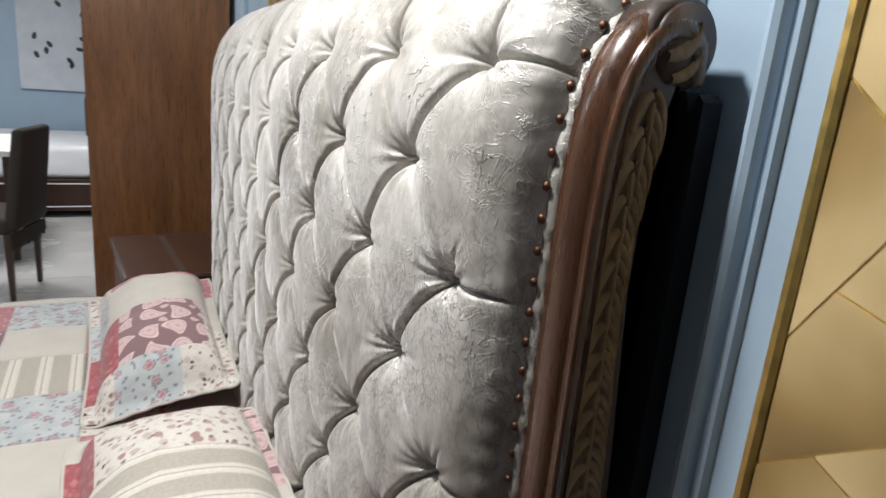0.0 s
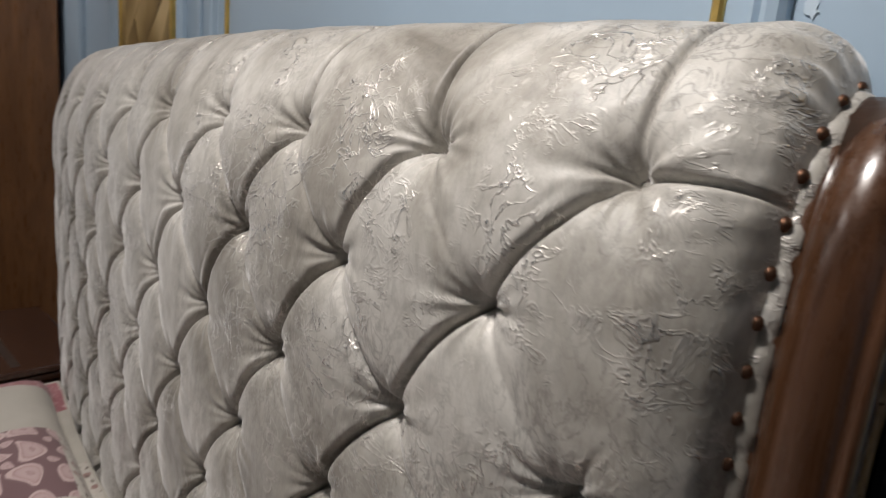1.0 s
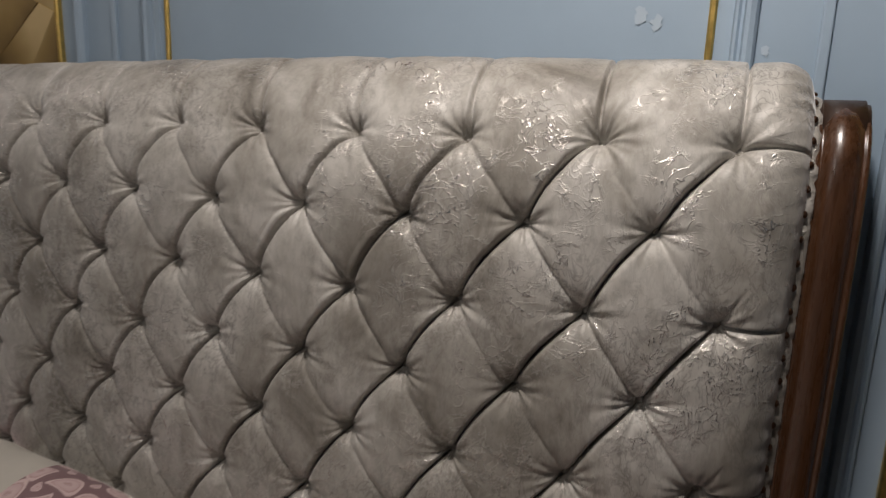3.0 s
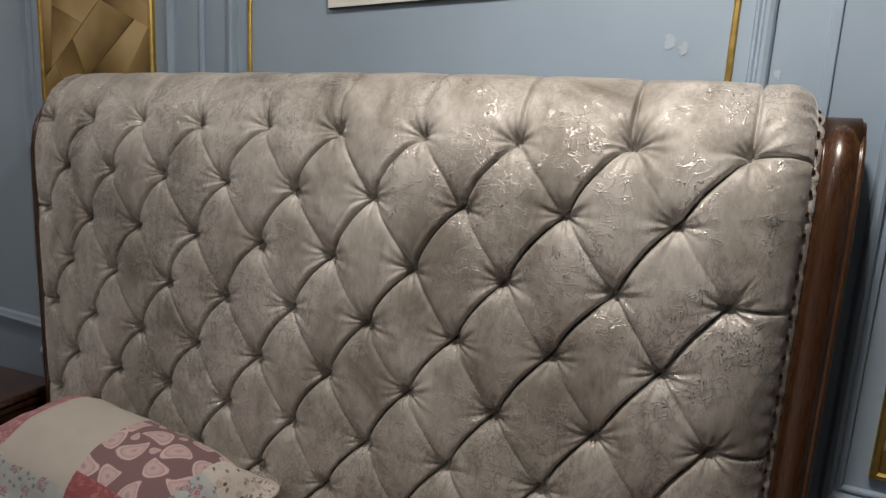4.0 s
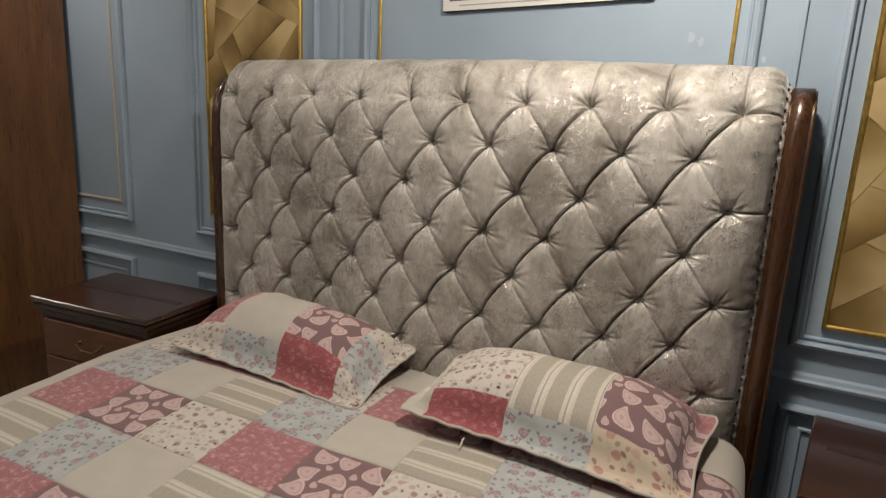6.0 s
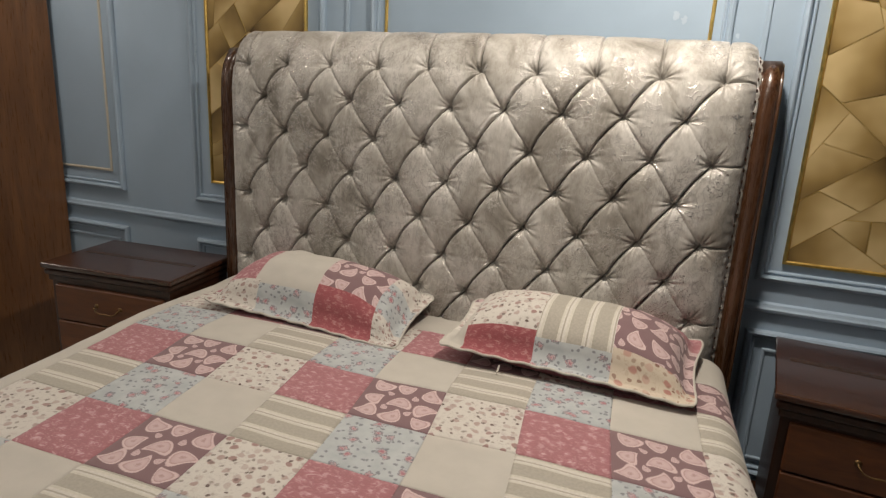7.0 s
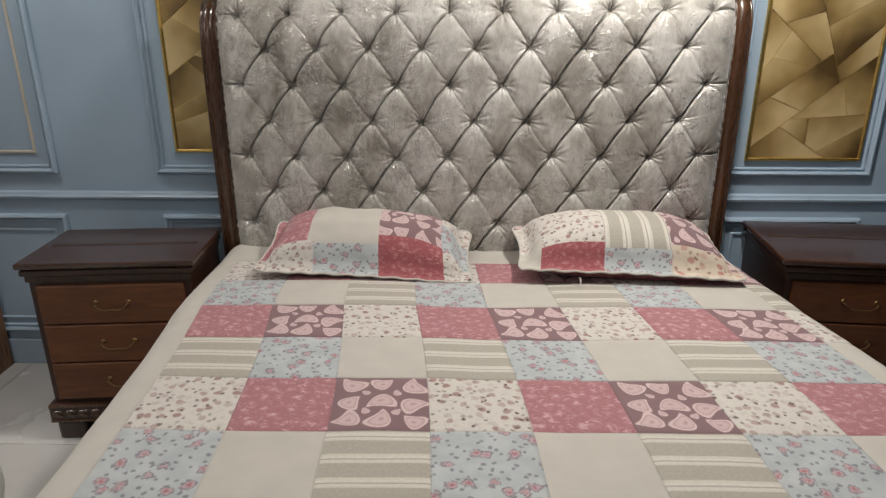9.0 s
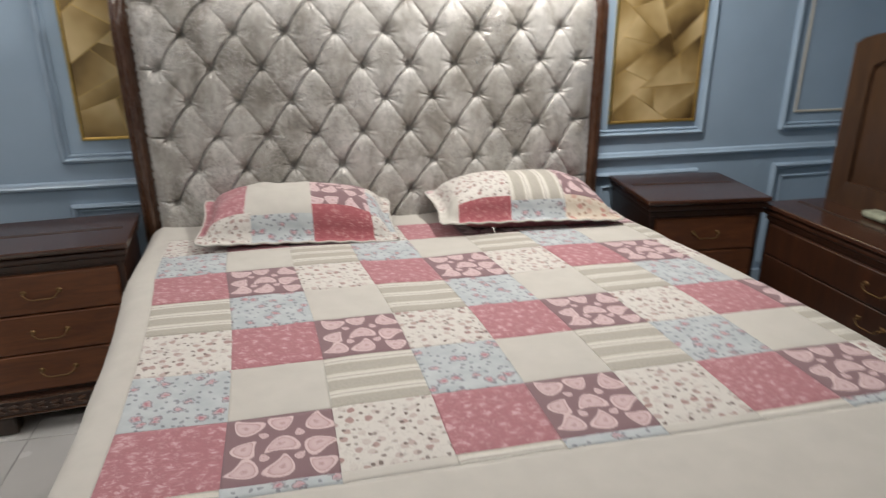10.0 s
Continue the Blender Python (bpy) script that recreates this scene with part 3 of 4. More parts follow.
# a slight overlap of one side of each strong fold, and a second small ridge beside it
h_in += 0.05 * q * np.tanh(dB * PERP / 0.0022) * np.exp(-np.abs(dB) * PERP / 0.006) * np.abs(np.sin(np.pi * A))
h_in -= 0.035 * q * np.clip(2 * some - 1.2, 0, 1.2) * np.exp(-((dB * PERP - 0.011) / 0.0022) ** 2) * np.abs(np.sin(np.pi * A))
dI = I - np.round(I)
fade = np.clip(1 + J / 2.6, 0.15, 1)
h_top = q * (0.88 + 0.12 * np.abs(np.sin(np.pi * I)) ** 0.36) - 0.46 * fade * q ** 0.5 * np.exp(-(np.abs(dI) * DX / 0.0021) ** 1.4) + 0.06 * fade * q * np.tanh(dI * DX / 0.0024) * np.exp(-np.abs(dI) * DX / 0.007)
dJ = (J / 2 - np.round(J / 2)) * 2 * DZ
h_side = q * (0.88 + 0.12 * np.abs(np.sin(np.pi * J / 2)) ** 0.36) - 0.42 * q ** 0.5 * np.exp(-(np.abs(dJ) / 0.0021) ** 1.4)


def ease(v):
    v = np.clip(v, 0, 1)
    return v * v * (3 - 2 * v)


to_top, to_side = ease(0.5 - J / 0.5), ease(0.5 - np.minimum(I, 9 - I) / 0.4)
low = h_in * (1 - to_side) + h_side * to_side
high = h_top * (1 - to_side) + np.minimum(h_top, h_side) * to_side
h = low * (1 - to_top) + high * to_top
# radiating small pleats round each button, wrinkles, gathers at both edges
fine = np.array([[noise.noise(Vector((x * 22, v * 16, 1))) + 0.6 * noise.noise(Vector((x * 50, v * 34, 7))) for v in s[::3]] for x in xs[::3]])
fine = np.repeat(np.repeat(fine, 3, 0), 3, 1)[:X.shape[0], :X.shape[1]]
fine[2:-2, 2:-2] = (fine[:-4, 2:-2] + fine[4:, 2:-2] + fine[2:-2, :-4] + fine[2:-2, 4:] + fine[2:-2, 2:-2]) / 5
h = h + 0.035 * fine + pleat
edge = np.minimum(X - FAB0, FAB1 - X)
tuck = 0.25 + 0.75 * np.sin(np.clip(edge / 0.052, 0, 1) * np.pi / 2) ** 0.8
corner = np.exp(-((S - 1.585) / 0.07) ** 2)
gather = (0.055 * np.exp(-edge / 0.014)) * np.sin(S / 0.0345 * 2 * np.pi + 2.5 * wobble) * (0.6 + wobble)
gather += 0.36 * corner * np.exp(-edge / 0.034) * np.sin((S + 0.25 * edge) / 0.021 * 2 * np.pi + 5 * wobble) * (0.5 + 1.5 * wobble)
puff = 0.041 * (0.02 + h) * tuck + 0.043 * gather * np.clip(edge / 0.012, 0, 1)
back = np.clip((1.80 - S) / 0.12, 0.35, 1)
puff = puff * back - 0.017 * (1 - np.clip(edge / 0.014, 0, 1)) ** 2
ty, tz = np.gradient(py), np.gradient(pz)
ln = np.hypot(ty, tz)
ny, nz = -tz / ln, ty / ln
bow = bow_at(X)
Y = py[None, :] + ny[None, :] * puff + 0.004 + bow
Z = pz[None, :] + nz[None, :] * puff - 0.018 * np.clip((0.2 - X) / 1.1, 0, 1) * np.clip((S - 1.2) / 0.3, 0, 1)
verts = np.stack([X, Y, Z], -1).reshape(-1, 3)
bed_part("headboard_panel", mesh_of("headboard_panel", verts, grid_faces(len(xs), len(s)), VELVET, True), VELVET, "deep-buttoned marbled grey-beige velvet panel")
bed_part("headboard_back", box(FAB0 + 0.035, FAB1 - 0.035, 0.08, 0.15, 0.1, 1.46, 0.01), SHADED, "dark plain wooden back")


def dome(r, hgt, seg=10, rings=3):
    bm = bmesh.new()
    loops = []
    for k in range(rings):
        a = k / rings * math.pi / 2
        loops.append([bm.verts.new((r * math.cos(a) * math.cos(t), -hgt * math.sin(a), r * math.cos(a) * math.sin(t))) for t in np.linspace(0, 2 * math.pi, seg, endpoint=False)])
    tip = bm.verts.new((0, -hgt, 0))
    for a, b in zip(loops, loops[1:]):
        for m in range(seg):
            bm.faces.new((a[m], a[m - 1], b[m - 1], b[m]))
    for m in range(seg):
        bm.faces.new((loops[-1][m], loops[-1][m - 1], tip))
    bmesh.ops.recalc_face_normals(bm, faces=bm.faces)
    return bm


def place_on_roll(sv, out, x=0.0):
    bend = float(bow_at(x))
    y, z = np.interp(sv, s, py), np.interp(sv, s, pz)
    n_y, n_z = np.interp(sv, s, ny), np.interp(sv, s, nz)
    z -= 0.018 * min(1, max(0, (0.2 - x) / 1.1)) * min(1, max(0, (sv - 1.2) / 0.3))
    return y + n_y * out + 0.004 + bend, z + n_z * out, math.atan2(n_z, -n_y)


first = None
for bx, bs in buttons:
    y, z, a = place_on_roll(bs, -0.0005, bx)
    if first is None:
        first = bed_part("button", dome(0.0075, 0.005), VELVET, "", True)
        ob = first
    else:
        ob = new("button", first.data)
        ob.parent = bed
    ob.location, ob.rotation_euler = (bx - 0.02, y, z), (-a, 0, 0)
# a welt of the same velvet under the studs at both edges
for x in (FAB0 + 0.001, FAB1 - 0.001):
    path = []
    for sv in np.arange(0.38, 1.78, 0.008):
        y, z, a = place_on_roll(sv, -0.015 + 0.0025 * math.sin(sv * 180) * math.sin(sv * 41), x)
        path.append(((x, y, z), (1, 0, 0), (0, -math.cos(a), math.sin(a))))
    bed_part("welt", solid(*sweep([(-0.012, -0.05), (-0.011, 0.004), (-0.004, 0.008), (0.004, 0.008), (0.011, 0.004), (0.012, -0.05)], path)), VELVET, "gathered velvet edge welt", True)
first = None
for side in (FAB0 + 0.002, FAB1 - 0.002):
    for k in range(34):
        y, z, a = place_on_roll(0.50 + k * 0.0345, -0.0045, side)
        if first is None:
            first = bed_part("stud", dome(0.0062, 0.0055, 8, 3), STUD, "copper upholstery stud", True)
            ob = first
        else:
            ob = new("stud", first.data)
            ob.parent = bed
        ob.location, ob.rotation_euler = (side - 0.02, y, z), (-a, 0, 0)

# posts: a moulded front band that follows the roll, on a solid side board
FRONT_LINE = [(0.072, 0.0), (0.072, 1.36), (0.073, 1.42), (0.077, 1.465), (0.086, 1.508), (0.101, 1.541), (0.121, 1.562), (0.145, 1.570), (0.168, 1.561), (0.182, 1.541), (0.183, 1.517), (0.171, 1.499), (0.155, 1.493)]
BAND = [(-0.5, -0.012), (-0.5, 0.003), (-0.46, 0.007), (-0.40, 0.007), (-0.37, 0.004), (-0.33, 0.009), (-0.2, 0.0165), (0.0, 0.0195), (0.2, 0.0165), (0.33, 0.009), (0.37, 0.004), (0.40, 0.007), (0.46, 0.007), (0.5, 0.003), (0.5, -0.012)]


def post(x0, x1, outer, shift):
    c, w = (x0 + x1) / 2, x1 - x0
    ps, fy, fz = along(FRONT_LINE, 0.012)
    lower = 0.018 if outer < 0 else -0.012
    fz = fz - lower * np.clip((fz - 1.1) / 0.3, 0, 1)
    fty, ftz = np.gradient(fy), np.gradient(fz)
    fl = np.hypot(fty, ftz)
    path = [((c, y, z), (1, 0, 0), (0, -b / l, a / l)) for y, z, a, b, l in zip(fy, fz, fty, ftz, fl)]
    band = [(a * w, o) for a, o in BAND]
    p = bed_part("post", solid(*sweep(band, path)), POSTWOOD, "polished brown wooden scroll post", True)
    p.location.y = shift
    # side board between the front line and the rear edge
    poly = [(0.150, 1.515 - lower), (0.128, 1.44), (0.128, 1.30), (0.148, 1.07), (0.155, 0.7), (0.155, 0.0)]
    front = [(y + 0.004, z) for y, z in zip(fy, fz) if z > 0 and y < 0.14]
    ring = front + poly
    bm = bmesh.new()
    lo, hi = x0 + 0.006, x1 - 0.006
    a = [bm.verts.new((lo, y, z)) for y, z in ring]
    b = [bm.verts.new((hi, y, z)) for y, z in ring]
    bm.faces.new(a)
    bm.faces.new(list(reversed(b)))
    for k in range(len(ring)):
        bm.faces.new((a[k], b[k], b[k - 1], a[k - 1]))
    bmesh.ops.triangulate(bm, faces=[f for f in bm.faces if len(f.verts) > 4])
    bmesh.ops.recalc_face_normals(bm, faces=bm.faces)
    board = part("side_board", bm, SHADED, p, "dark stained side board")
    # carved leaves in relief on the outer side
    sgn = 1 if outer > 0 else -1
    face_x = hi if outer > 0 else lo
    leaves = bmesh.new()

    def lobe(y, z, out, down, width, proud):
        """One drooping lobe: it leaves the stem sideways and curves downwards to a point."""
        n = 6
        rows = []
        for k in range(n + 1):
            u = k / n
            yy, zz = y + out * math.sin(u * 1.75), z - down * (0.25 * u + 0.75 * u * u)
            ww = width * (0.35 + 0.65 * math.sin(math.pi * min(1, 0.1 + 0.75 * u))) * (1 - u ** 4) + 0.0004
            ty_, tz_ = out * math.cos(u * 1.75) * 1.75, -down * (0.25 + 1.5 * u)
            l = math.hypot(ty_, tz_)
            dy, dz = -tz_ / l * ww, ty_ / l * ww
            rows.append([leaves.verts.new((face_x - sgn * 0.001, yy - dy, zz - dz)), leaves.verts.new((face_x + sgn * proud * 0.8, yy - dy * 0.55, zz - dz * 0.55)),
                         leaves.verts.new((face_x + sgn * proud * (1 - 0.4 * u), yy + dy * 0.4, zz + dz * 0.4)), leaves.verts.new((face_x - sgn * 0.001, yy + dy, zz + dz))])
        for a, b in zip(rows, rows[1:]):
            for k in range(3):
                leaves.faces.new((a[k], a[k + 1], b[k + 1], b[k]))

    top_z = 1.50 - lower
    k = 0
    while 0.56 + k * 0.0165 < top_z:
        z = 0.56 + k * 0.0165
        wide = min(1, max(0, (1.30 - z) / 0.25))
        mid_y = 0.103 + 0.008 * wide + max(0, z - 1.40) * 0.16
        spread = 0.018 + 0.008 * wide
        long = 0.046 + 0.008 * math.sin(k * 1.57)
        lobe(mid_y, z, spread * 1.1, long * 1.1, 0.0058, 0.0035)
        if k % 2 == 0:
            lobe(mid_y, z + 0.012, -spread * 0.9, 0.048, 0.0095, 0.004)
            lobe(mid_y, z + 0.006, 0.003, 0.050, 0.0055, 0.005)
        k += 1
    # two broad lobes on the scroll
    face_x += sgn * 0.003
    lobe(0.124, 1.520 - lower, 0.034, -0.034, 0.0105, 0.005)
    lobe(0.132, 1.500 - lower, 0.030, -0.030, 0.0085, 0.005)
    bmesh.ops.recalc_face_normals(leaves, faces=leaves.faces)
    tagged(part("leaf_carving", leaves, CARVE, p, "carved gilt-brown leaf relief", True), kind="stuff")
    # disc that fills the scroll
    disc = bmesh.new()
    bmesh.ops.create_cone(disc, cap_ends=True, segments=28, radius1=0.043, radius2=0.043, depth=w - 0.003, matrix=Matrix.Translation((c, 0.146, 1.532 - lower)) @ Matrix.Rotation(math.pi / 2, 4, "Y"))
    bmesh.ops.bevel(disc, geom=[e for e in disc.edges if e.calc_face_angle(0) > 1.0], offset=0.006, segments=3, affect="EDGES")
    part("scroll", disc, SHADED, p, "dark round scroll end", True)


post(-0.985, -0.918, -1, -0.055)
post(0.925, 0.992, 1, 0.0)
for x0, x1 in ((-0.835, -0.80), (0.94, 0.975)):
    bed_part("side_rail", box(x0, x1, -2.06, 0.02, 0.16, 0.34, 0.006), WALNUT, "dark walnut side rail")
bed_part("foot_rail", box(-0.80, 0.975, -2.06, -2.02, 0.1, 0.36, 0.006), WALNUT)
bed_part("base", box(-0.80, 0.94, -2.05, -0.01, 0.2, 0.3, 0.004), SHADED)
for x in (-0.79, 0.87):
    bed_part("foot", box(x - 0.04, x + 0.08, -2.06, -1.96, 0.0, 0.16, 0.008), WALNUT)

mattress = thing("mattress", 0.075, -1.04, 0.345, "thick mattress under the patchwork bedspread", "mattress")
part("body", box(-0.87, 0.87, -0.99, 0.97, 0.0, 0.29, 0.06, None, 4), LINEN, mattress)


# ---- bedspread ----
def bedspread():
    x_l, x_r, top, r, hem = -0.925, 0.995, 0.675, 0.075, 0.27
    px_, pz_ = [], []

    def add(a, b):
        px_.append(a)
        pz_.append(b)
    for z in np.linspace(hem, top - r, 12, endpoint=False):
        add(x_l, z)
    for a in np.linspace(math.pi, math.pi / 2, 10, endpoint=False):
        add(x_l + r + r * math.cos(a), top - r + r * math.sin(a))
    edges = [-0.8245 + 0.2135 * k for k in range(9)]
    inner = sorted(set(np.round(np.concatenate([np.linspace(x_l + r, x_r - r, 180), edges]), 5)))
    for x in inner:
        add(x, top)
    for a in np.linspace(math.pi / 2, 0, 10)[1:]:
        add(x_r - r + r * math.cos(a), top - r + r * math.sin(a))
    for z in np.linspace(top - r, hem, 12)[1:]:
        add(x_r, z)
    px_, pz_ = np.array(px_), np.array(pz_)
    run = np.concatenate([[0], np.cumsum(np.hypot(np.diff(px_), np.diff(pz_)))])
    run = run - run[np.argmin(np.hypot(px_ + 0.8245, pz_ - top))]
    rows = [-0.222 - 0.209 * k for k in range(8)]
    ys = sorted(set(np.round(np.concatenate([np.linspace(-0.02, -2.0, 170), rows]), 5)), reverse=True)
    n_y = len(ys)
    foot = [(-2.0 - 0.075 * math.sin(a), 0.075 * (1 - math.cos(a))) for a in np.linspace(0.2, math.pi / 2, 7)] + [(-2.08, 0.075 + d) for d in np.linspace(0.05, 0.3, 6)]
    track = [(y, 0.0) for y in ys] + foot
    V, UV = [], []
    for u, (x, z) in enumerate(zip(px_, pz_)):
        for v, (y, drop) in enumerate(track):
            lump = 0.006 * noise.noise(Vector((x * 2.2, y * 2.2, 0.3))) + 0.0022 * noise.noise(Vector((x * 9, y * 9, 2)))
            down = max(hem - 0.02, z - drop)
            side = 0.010 * noise.noise(Vector((y * 6, z * 2, x))) * min(1, max(0, (top - z) / 0.1))
            skew = 0.085 * math.tanh((-0.64 - y) / 0.6)
            side += skew if skew > 0 else 0.5 * skew
            down -= 0.022 * min(1, max(0, (y + 0.55) / 0.4))
            uu, vv = run[u] / 0.2135, (y - drop + 0.222) / 0.209
            seam = min(abs(uu - round(uu)), abs(vv - round(vv))) * 0.21
            if -0.02 < uu and -7.2 < vv < 0.02:
                lump -= 0.0022 * math.exp(-seam / 0.006)
            V.append((x + side, y, down + (lump if z > top - 0.04 else 0)))
            UV.append((uu, vv))
    odd = {0: (N_FLORAL, N_PINK, N_PAISLEY), 1: (N_BLUE, N_CREAM, N_STRIPE), 2: (N_PINK, N_PAISLEY, N_FLORAL), 3: (N_STRIPE, N_BLUE, N_CREAM)}
    groups = {}
    for f in grid_faces(len(px_), len(track)):
        cu = sum(UV[k][0] for k in f) / 4
        cv = -sum(UV[k][1] for k in f) / 4
        groups.setdefault("border" if cu < 0 or cv < 0 or cv > 7.18 else (math.floor(cu), math.floor(cv)), []).append(f)
    return V, UV, groups, odd


spread = thing("bedspread", 0, 0, 0, "cream patchwork bedspread with pink, blue and paisley patches", "bedspread")
sv_, suv, groups, odd = bedspread()
for key, fs in groups.items():
    used = sorted({int(k) for f in fs for k in f})
    where = {k: n for n, k in enumerate(used)}
    kind = N_CREAM if key == "border" else odd[key[1] % 4][key[0] % 3]
    name = "border" if key == "border" else "patch"
    me = mesh_of(name, [sv_[k] for k in used], np.array([[where[int(k)] for k in f] for f in fs]), [PRINTS[kind]], True, [0] * len(fs), [suv[k] for k in used])
    ob = part(name, me, None, spread, "plain cream cotton border" if key == "border" else "")
    thick = ob.modifiers.new("thickness", "SOLIDIFY")
    thick.thickness, thick.offset = 0.006, -1


# ---- pillows ----
def pillow(name, bl, fl, fr_, br, layout, label, seed):
    n, m = 61, 41
    bl, fl, fr_, br = (Vector(p) for p in (bl, fl, fr_, br))
    centre = (bl + fl + fr_ + br) / 4
    base = thing("pillow", centre.x, centre.y, centre.z, label, "pillow", "pillows on the bed")
    rim = 0.035

    def shape(up):
        V, UV = [], []
        for a in range(n):
            for b in range(m):
                u, v = a / (n - 1), b / (m - 1)
                # sides bow inwards between the pointed corners
                uu = u + (0.5 - u) * 0.065 * math.sin(math.pi * v) ** 1.0
                vv = v + (0.5 - v) * 0.08 * math.sin(math.pi * u)
                p = fl.lerp(fr_, uu).lerp(bl.lerp(br, uu), vv)
                du, dv = max(0, min(u, 1 - u) * 0.75 - rim), max(0, min(v, 1 - v) * 0.44 - rim)
                fu, fv = min(1, du / 0.25), min(1, dv / 0.16)
                g = (math.sin(fu * math.pi / 2) * math.sin(fv * math.pi / 2)) ** 0.43
                w = noise.noise(Vector((u * 5 + seed, v * 4, up))) * 0.006 + noise.noise(Vector((u * 14 + seed, v * 10, up))) * 0.0025
                hem = 0.002 * math.sin(u * 60 + seed) * (1 - min(1, dv / 0.03)) + 0.0015 * math.sin(v * 45) * (1 - min(1, du / 0.03))
                height = (0.118 if up else -0.095) * g
                bent = (abs(2 * u - 1) * abs(2 * v - 1)) ** 9
                q = (p - centre) * (1 - 0.045 * bent)
                sag = 0.012 * (1 - min(1, min(du, dv) / 0.03))
                floor_z = 0.672 - centre.z
                V.append((q.x, q.y, max(floor_z, q.z + height - sag + (w * (0.3 + g)) + hem + (0.0018 if up else -0.0018))))
                UV.append((u * 3.7, v * 2.1))
        return V, UV
    faces = grid_faces(n, m)
    prof, _ = shape(1)
    row_len = np.concatenate([[0], np.cumsum([(Vector(prof[30 * m + b + 1]) - Vector(prof[30 * m + b])).length for b in range(m - 1)])]) / 0.2063
    col_len = np.concatenate([[0], np.cumsum([(Vector(prof[(a + 1) * m + 20]) - Vector(prof[a * m + 20])).length for a in range(n - 1)])]) / 0.2063
    for nm, up in (("front_cover", 1), ("back_cover", 0)):
        V, UV = shape(up)
        index = []
        for f in faces:
            cu, cv = sum(UV[k][0] for k in f) / 14.8, sum(UV[k][1] for k in f) / 8.4
            pick = N_RED
            if up:
                for u0, u1, v0, v1, kind in layout:
                    if u0 <= cu < u1 and v0 <= cv < v1:
                        pick = kind
                        break
                else:
                    pick = N_FLORAL
            index.append(pick)
        true_uv = [(col_len[a], row_len[b]) for a in range(n) for b in range(m)]
        me = mesh_of(nm, V, faces if up else faces[:, ::-1], PRINTS, True, index, true_uv)
        part(nm, me, None, base, "" if up else "deep rose underside")
    # piping round the hem
    edge = [(a, 0) for a in range(n)] + [(n - 1, b) for b in range(1, m)] + [(a, m - 1) for a in range(n - 2, -1, -1)] + [(0, b) for b in range(m - 2, 0, -1)]
    V, _ = shape(1)
    loop = [Vector(V[a * m + b]) - Vector((0, 0, 0.0018)) for a, b in edge]
    path = []
    for k, p in enumerate(loop):
        t = (loop[(k + 1) % len(loop)] - loop[k - 1]).normalized()
        side = t.cross(Vector((0, 0, 1))).normalized()
        path.append((p, side, side.cross(t)))
    ring = [(0.004 * math.cos(a), 0.004 * math.sin(a)) for a in np.linspace(0, 2 * math.pi, 6, endpoint=False)]
    part("piping", solid(*sweep(ring, path, True)), CREAM, base, "cream piped edge", True)
    return base


pillow("pillow", (-0.735, -0.07, 0.778), (-0.74, -0.437, 0.72), (-0.002, -0.435, 0.675), (0.0, -0.085, 0.748),
       [(0, 0.27, 0, 0.17, N_FLORAL), (0.27, 0.57, 0, 0.16, N_BLUE), (0.57, 0.87, 0, 0.22, N_RED), (0.87, 1.01, 0, 0.2, N_FLORAL), (0.87, 1, 0.2, 0.62, N_BLUE),
        (0, 0.24, 0.17, 1, N_PINK), (0.24, 0.56, 0.16, 1, N_CREAM), (0.56, 0.87, 0.22, 0.82, N_PAISLEY), (0.56, 1.01, 0.7, 1.01, N_FLORAL)],
       "plump patchwork pillow with cream, pink and paisley patches against the headboard", 1.0)
pillow("pillow", (0.135, -0.085, 0.768), (0.132, -0.452, 0.737), (0.873, -0.475, 0.71), (0.894, -0.02, 0.73),
       [(0, 0.1, 0, 0.3, N_CREAM), (0.1, 0.38, 0, 0.15, N_RED), (0.38, 0.68, 0, 0.12, N_BLUE), (0.68, 1.01, 0, 0.15, N_TAN),
        (0, 0.38, 0.15, 0.9, N_FLORAL), (0.38, 0.68, 0.12, 0.88, N_UPSTRIPE), (0.38, 0.68, 0.88, 1.01, N_CREAM), (0.68, 1.01, 0.15, 0.76, N_PAISLEY), (0.68, 1.01, 0.76, 1.01, N_PINK), (0, 0.38, 0.9, 1.01, N_PAISLEY)],
       "plump patchwork pillow with floral, striped and paisley patches against the headboard", 5.0)
tag = thing("care_label", 0.335, -0.45, 0.69, "small white folded care label hanging under the pillow hem", "label")
tv, tf = sweep([(-0.0022, 0), (0.0022, 0), (0.0022, 0.001), (-0.0022, 0.001)], [((0.0, 0.02 * u - 0.045 * u, 0.010 - 0.009 * u + 0.004 * math.sin(u * 4)), (1, 0.3, 0), (0, -1, 0.2)) for u in np.linspace(0, 1, 7)])
part("strip", solid(tv, tf), CREAM, tag)


